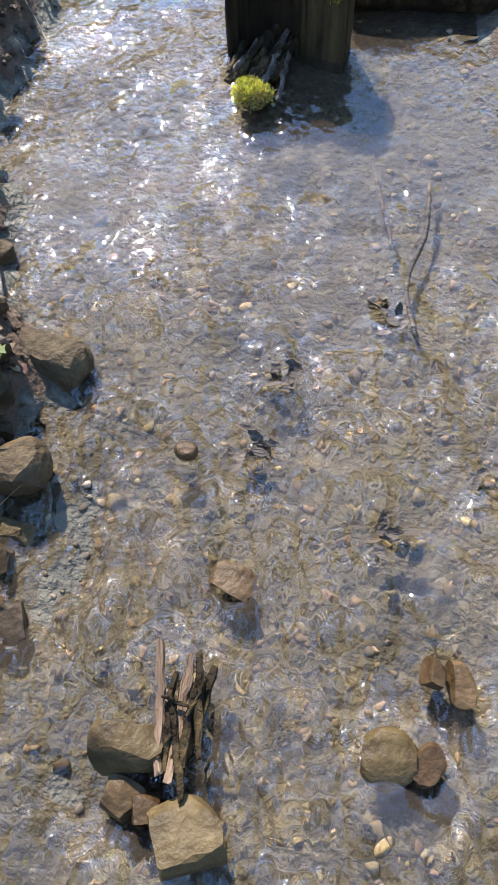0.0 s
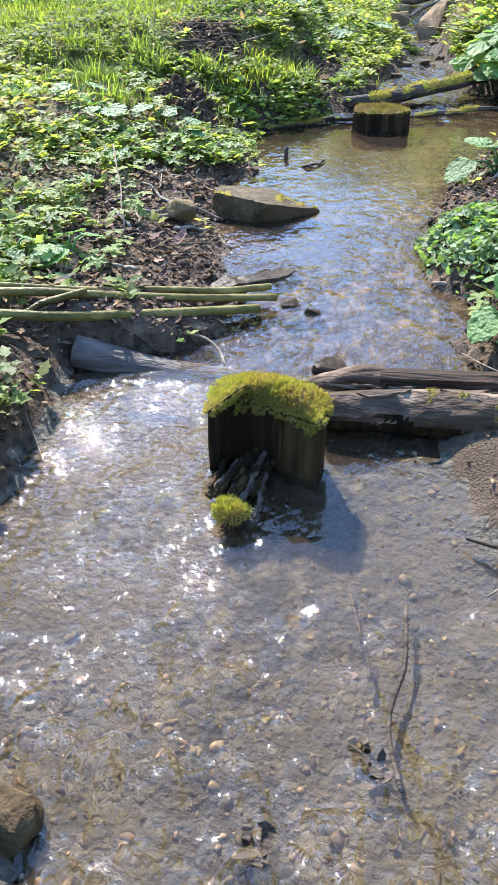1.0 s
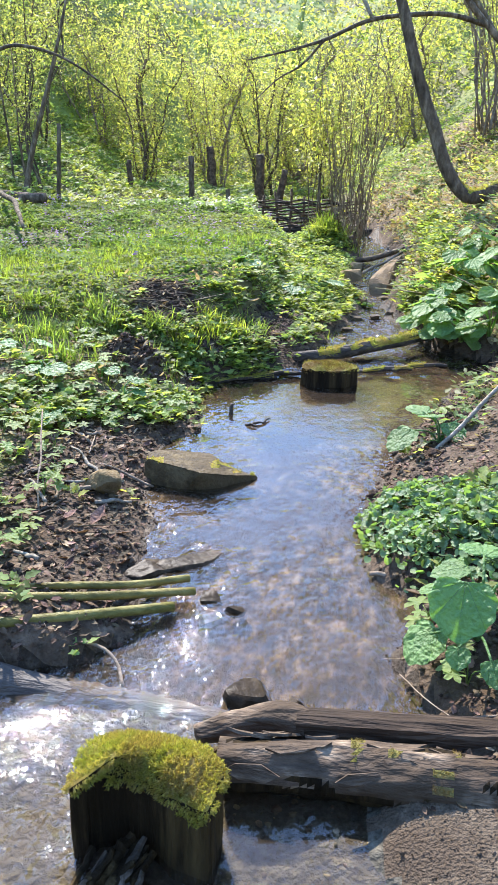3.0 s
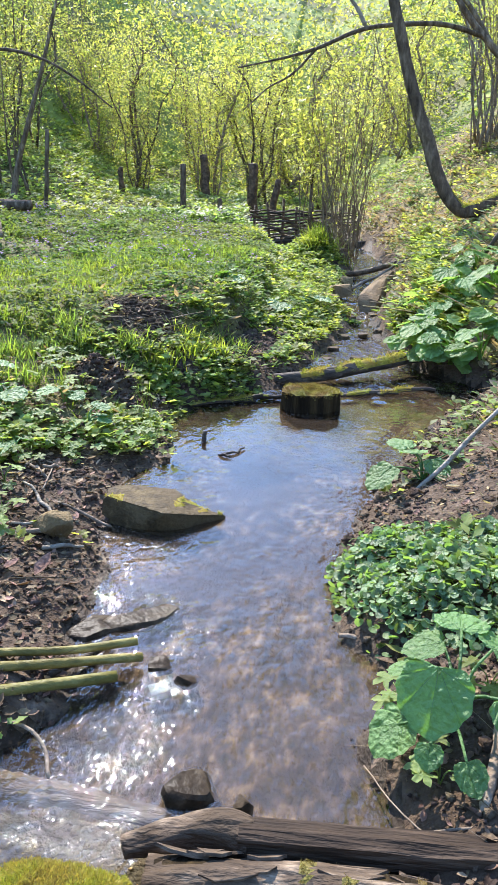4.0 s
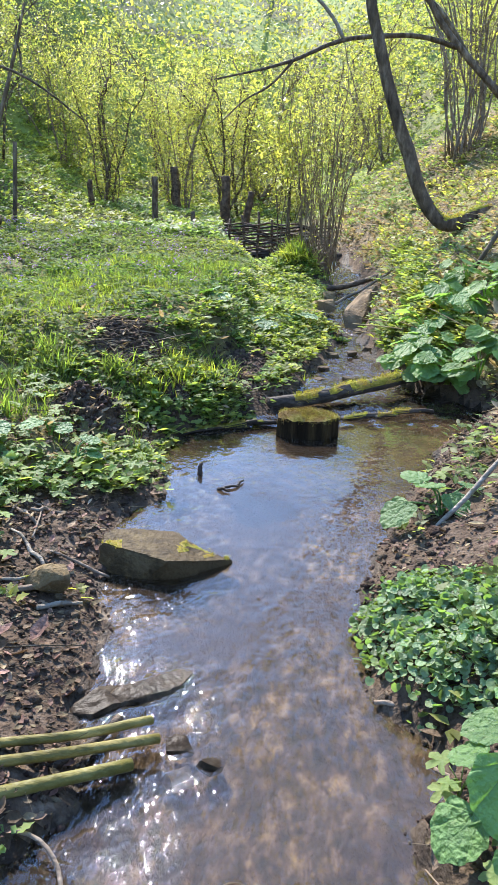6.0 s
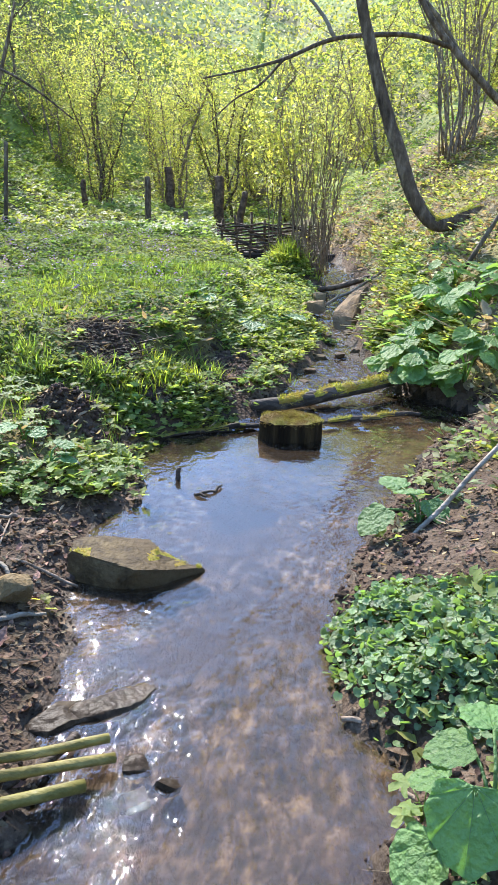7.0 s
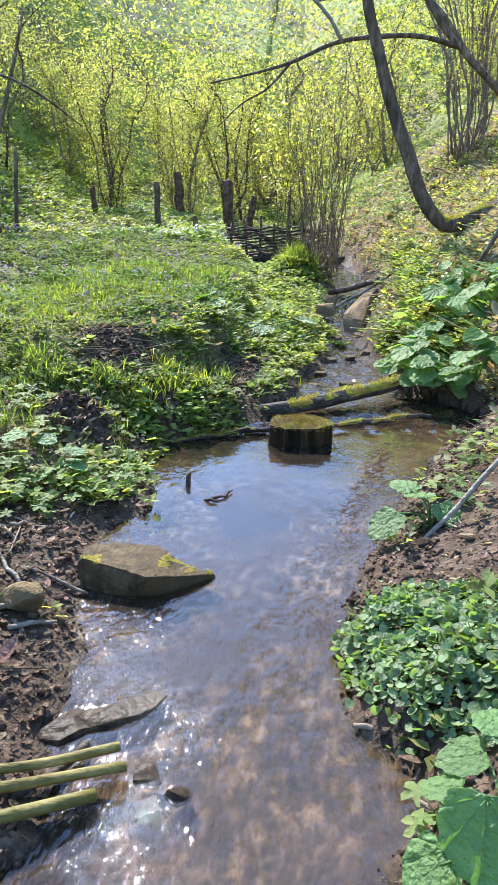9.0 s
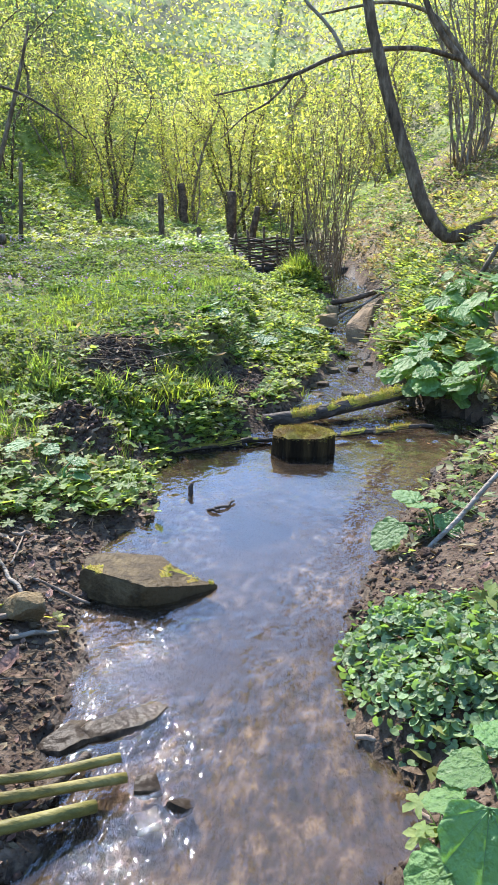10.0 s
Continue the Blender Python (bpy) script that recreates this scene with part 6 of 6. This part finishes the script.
BACK = [(-3.2, 17, 3.3, 1.3, 0.03), (-1.77, 17, 3.2, 1.3, 0.035), (-0.773, 17.2, 3.2, 1.2, 0.04), (-7.03, 13.94, 2.9, 1.5, 0.025), (0.641, 17.5, 3.3, 1.5, 0.03), (2.1, 17, 2.9, 1.5, 0.03), (3.71, 15.98, 2.4, 1.5, 0.03),
        (-4.53, 19.5, 3.6, 1.8, 0.035), (-2.43, 20.5, 3.8, 2.0, 0.04), (-0.246, 20.5, 3.8, 2.0, 0.04), (1.77, 21, 3.8, 2.0, 0.04), (4.17, 19.5, 3.2, 2.0, 0.04), (-7.57, 18, 3.4, 2.0, 0.04), (5.81, 14.96, 2.4, 1.8, 0.04), (-8.3, 22, 4, 2.5, 0.04), (7.26, 21, 4, 2.5, 0.04), (-6.2, 17.5, 3.4, 1.8, 0.03), (-5.6, 21, 4, 2.2, 0.04)]
for k, (x, y, h, w, tk) in enumerate(BACK):
    shrub("wood_shrub", on_ground(x, y), h * 0.84, w, 8, 7000 if x < -5 else 8000, 0.046 + 0.002 * (y - 15), 210 + k, "tall many-stemmed shrub with fresh yellow-green leaves", tk * 0.55, TWIG if k % 2 else TRUNK, low=0.15, group="woodland edge", twigs=26)
shrub("wood_shrub", on_ground(-3.91, 12.5), 3.0, 1.2, 6, 2200, 0.05, 240, "airy shrub with small fresh leaves at the meadow's edge", 0.02, low=0.3, group="woodland edge", twigs=12)

shrub("dark_shrub", on_ground(-5.0, 15.5), 3.4, 1.9, 8, 7000, 0.06, 241, "dense dark green shrub on the shaded slope", 0.02, low=0.1, group="woodland edge", green=HERB, twigs=24)
sapling = empty("sapling", (-3.55, 12.0, 0.7), "slim leaning sapling with a long arching bough", "tree")
for pts, rad in ((((-3.75, 12.0, 0.6), (-3.726, 12.0, 0.805), (-3.547, 12.0, 1.432), (-3.183, 12.0, 2.473), (-2.95, 12.0, 3.2)), [0.05, 0.035, 0.015]), (((-4.0, 11.4, 2.3), (-3.386, 11.0, 2.428), (-2.953, 11.0, 2.376), (-2.495, 11.0, 2.168), (-2.005, 11.0, 1.817)), [0.022, 0.018, 0.008])):
    part("stem", tri_mesh("stem", [tube_arrays(curve_points([np.array(p) - np.array([-3.55, 12.0, 0.7]) for p in pts], 20, 0.02, 12), rad, 9, 0.1, 13)]), TRUNK, sapling)

# the far wooded slope
r = np.random.default_rng(250)
n = 60000
x, y = r.uniform(-20, 20, n), 21 + 34 * r.uniform(0, 1, n) ** 1.3
z = ground_height(x, y) + np.abs(r.normal(0, 1.5, n)) + 0.2
far = part("far_wood", tri_mesh("far_wood", [spread(*LEAF, np.stack([x, y, z], 1), r.uniform(0, 6.28, n), r.normal(0.2, 0.6, n), r.normal(0, 0.6, n), r.uniform(0.08, 0.19, n))]), SPRING, smooth=False)
tagged(far, "pale green spring woodland on the far slope", "woodland", kind="stuff")

# stakes, stumps and the woven weir
for p, q, rad, lab in (((-3.28, 12.0, 0.5), (-3.19, 12.0, 1.59), 0.03, "upright grey fence stake in the meadow"), ((-1.675, 13.9, 0.3), (-1.666, 13.9, 1.2), 0.05, "short upright wooden stake among herbs"), ((-1.0, 13.4, 0.2), (-1.0, 13.4, 0.72), 0.04, "short wooden stake by the weir")):
    log_thing("stake", [p, tuple((np.array(p) + q) / 2), q], [rad, rad * 0.95, rad * 0.9], TRUNK, lab, "stake", 10, 0.12, 301, 10, 0.008, "stakes")
for x, y, z, h, rad, tilt in ((0.676, 10.1, 0.2, 0.42, 0.030, 0.02), (0.725, 10.12, 0.17, 0.29, 0.028, -0.05), (0.90, 10.1, 0.17, 0.20, 0.055, -0.25), (0.60, 10.0, 0.16, 0.14, 0.028, 0.02), (-0.56, 14.3, 0.4, 0.84, 0.075, -0.05), (-0.265, 14.35, 0.4, 0.6, 0.06, 0.15), (-1.69, 16.5, 0.5, 0.85, 0.08, -0.06), (-3.04, 15.2, 0.6, 0.5, 0.045, 0.0)):
    log_thing("stump", [(x, y, z - 0.1), (x + tilt * h * 0.5, y, z + h * 0.5), (x + tilt * h, y, z + h)], [rad * 1.15, rad, rad * 0.85], OLDBROWN, "cut brown stump at the brook's edge", "stump", 12, 0.3, 310 + int(x * 10), 12, 0.012, "stumps")
weir = empty("wattle_weir", (0.3, 12.3, 0.15), "woven wattle weir of brown rods on stakes across the brook", "weir")
for k in range(8):
    x = -0.66 + 0.2 * k
    log_thing("stake", [(x, 0, -0.3), (x + 0.01, 0.0, 0.1), (x + 0.015 * (-1) ** k, 0, 0.54 + 0.05 * ((k * 7) % 3))], [0.022, 0.02, 0.018], OLDBROWN, "", parent=weir, seed=320 + k, sides=8, n=8)
for j in range(11):
    pts = [(-0.72 + 0.1 * i, 0.028 * (1 if (i // 2 + j) % 2 else -1) * (i % 2), 0.12 + 0.036 * j + 0.014 * math.sin(i * 1.7 + j)) for i in range(16)]
    log_thing("rod", pts, [0.012, 0.016, 0.011], OLDBROWN if j % 3 else DARKWOOD, "", parent=weir, seed=340 + j, sides=6, n=70)
for j in range(3):
    log_thing("sill_log", [(-0.9, 0.03, -0.1 + 0.08 * j), (0.1, 0.03, -0.09 + 0.08 * j), (0.95, 0.03, -0.08 + 0.08 * j)], [0.04, 0.045, 0.04], DARKWOOD, "", parent=weir, seed=360 + j, sides=9, n=16)
log_thing("fallen_log", [(-4.2, 10.7, 0.66), (-3.6, 10.6, 0.68), (-2.94, 10.5, 0.70)], [0.07, 0.075, 0.06], TRUNK, "old fallen log at the meadow's edge", "log", 12, 0.15, 350, 20, 0.02)
log_thing("fallen_branch", [(-3.09, 9.537, 0.813), (-2.43, 8.4, 0.728), (-2.11, 7.71, 0.604)], [0.03, 0.025, 0.015], TRUNK, "dark branch of the fallen log", "branch", 9, 0.15, 351, 16, 0.02)
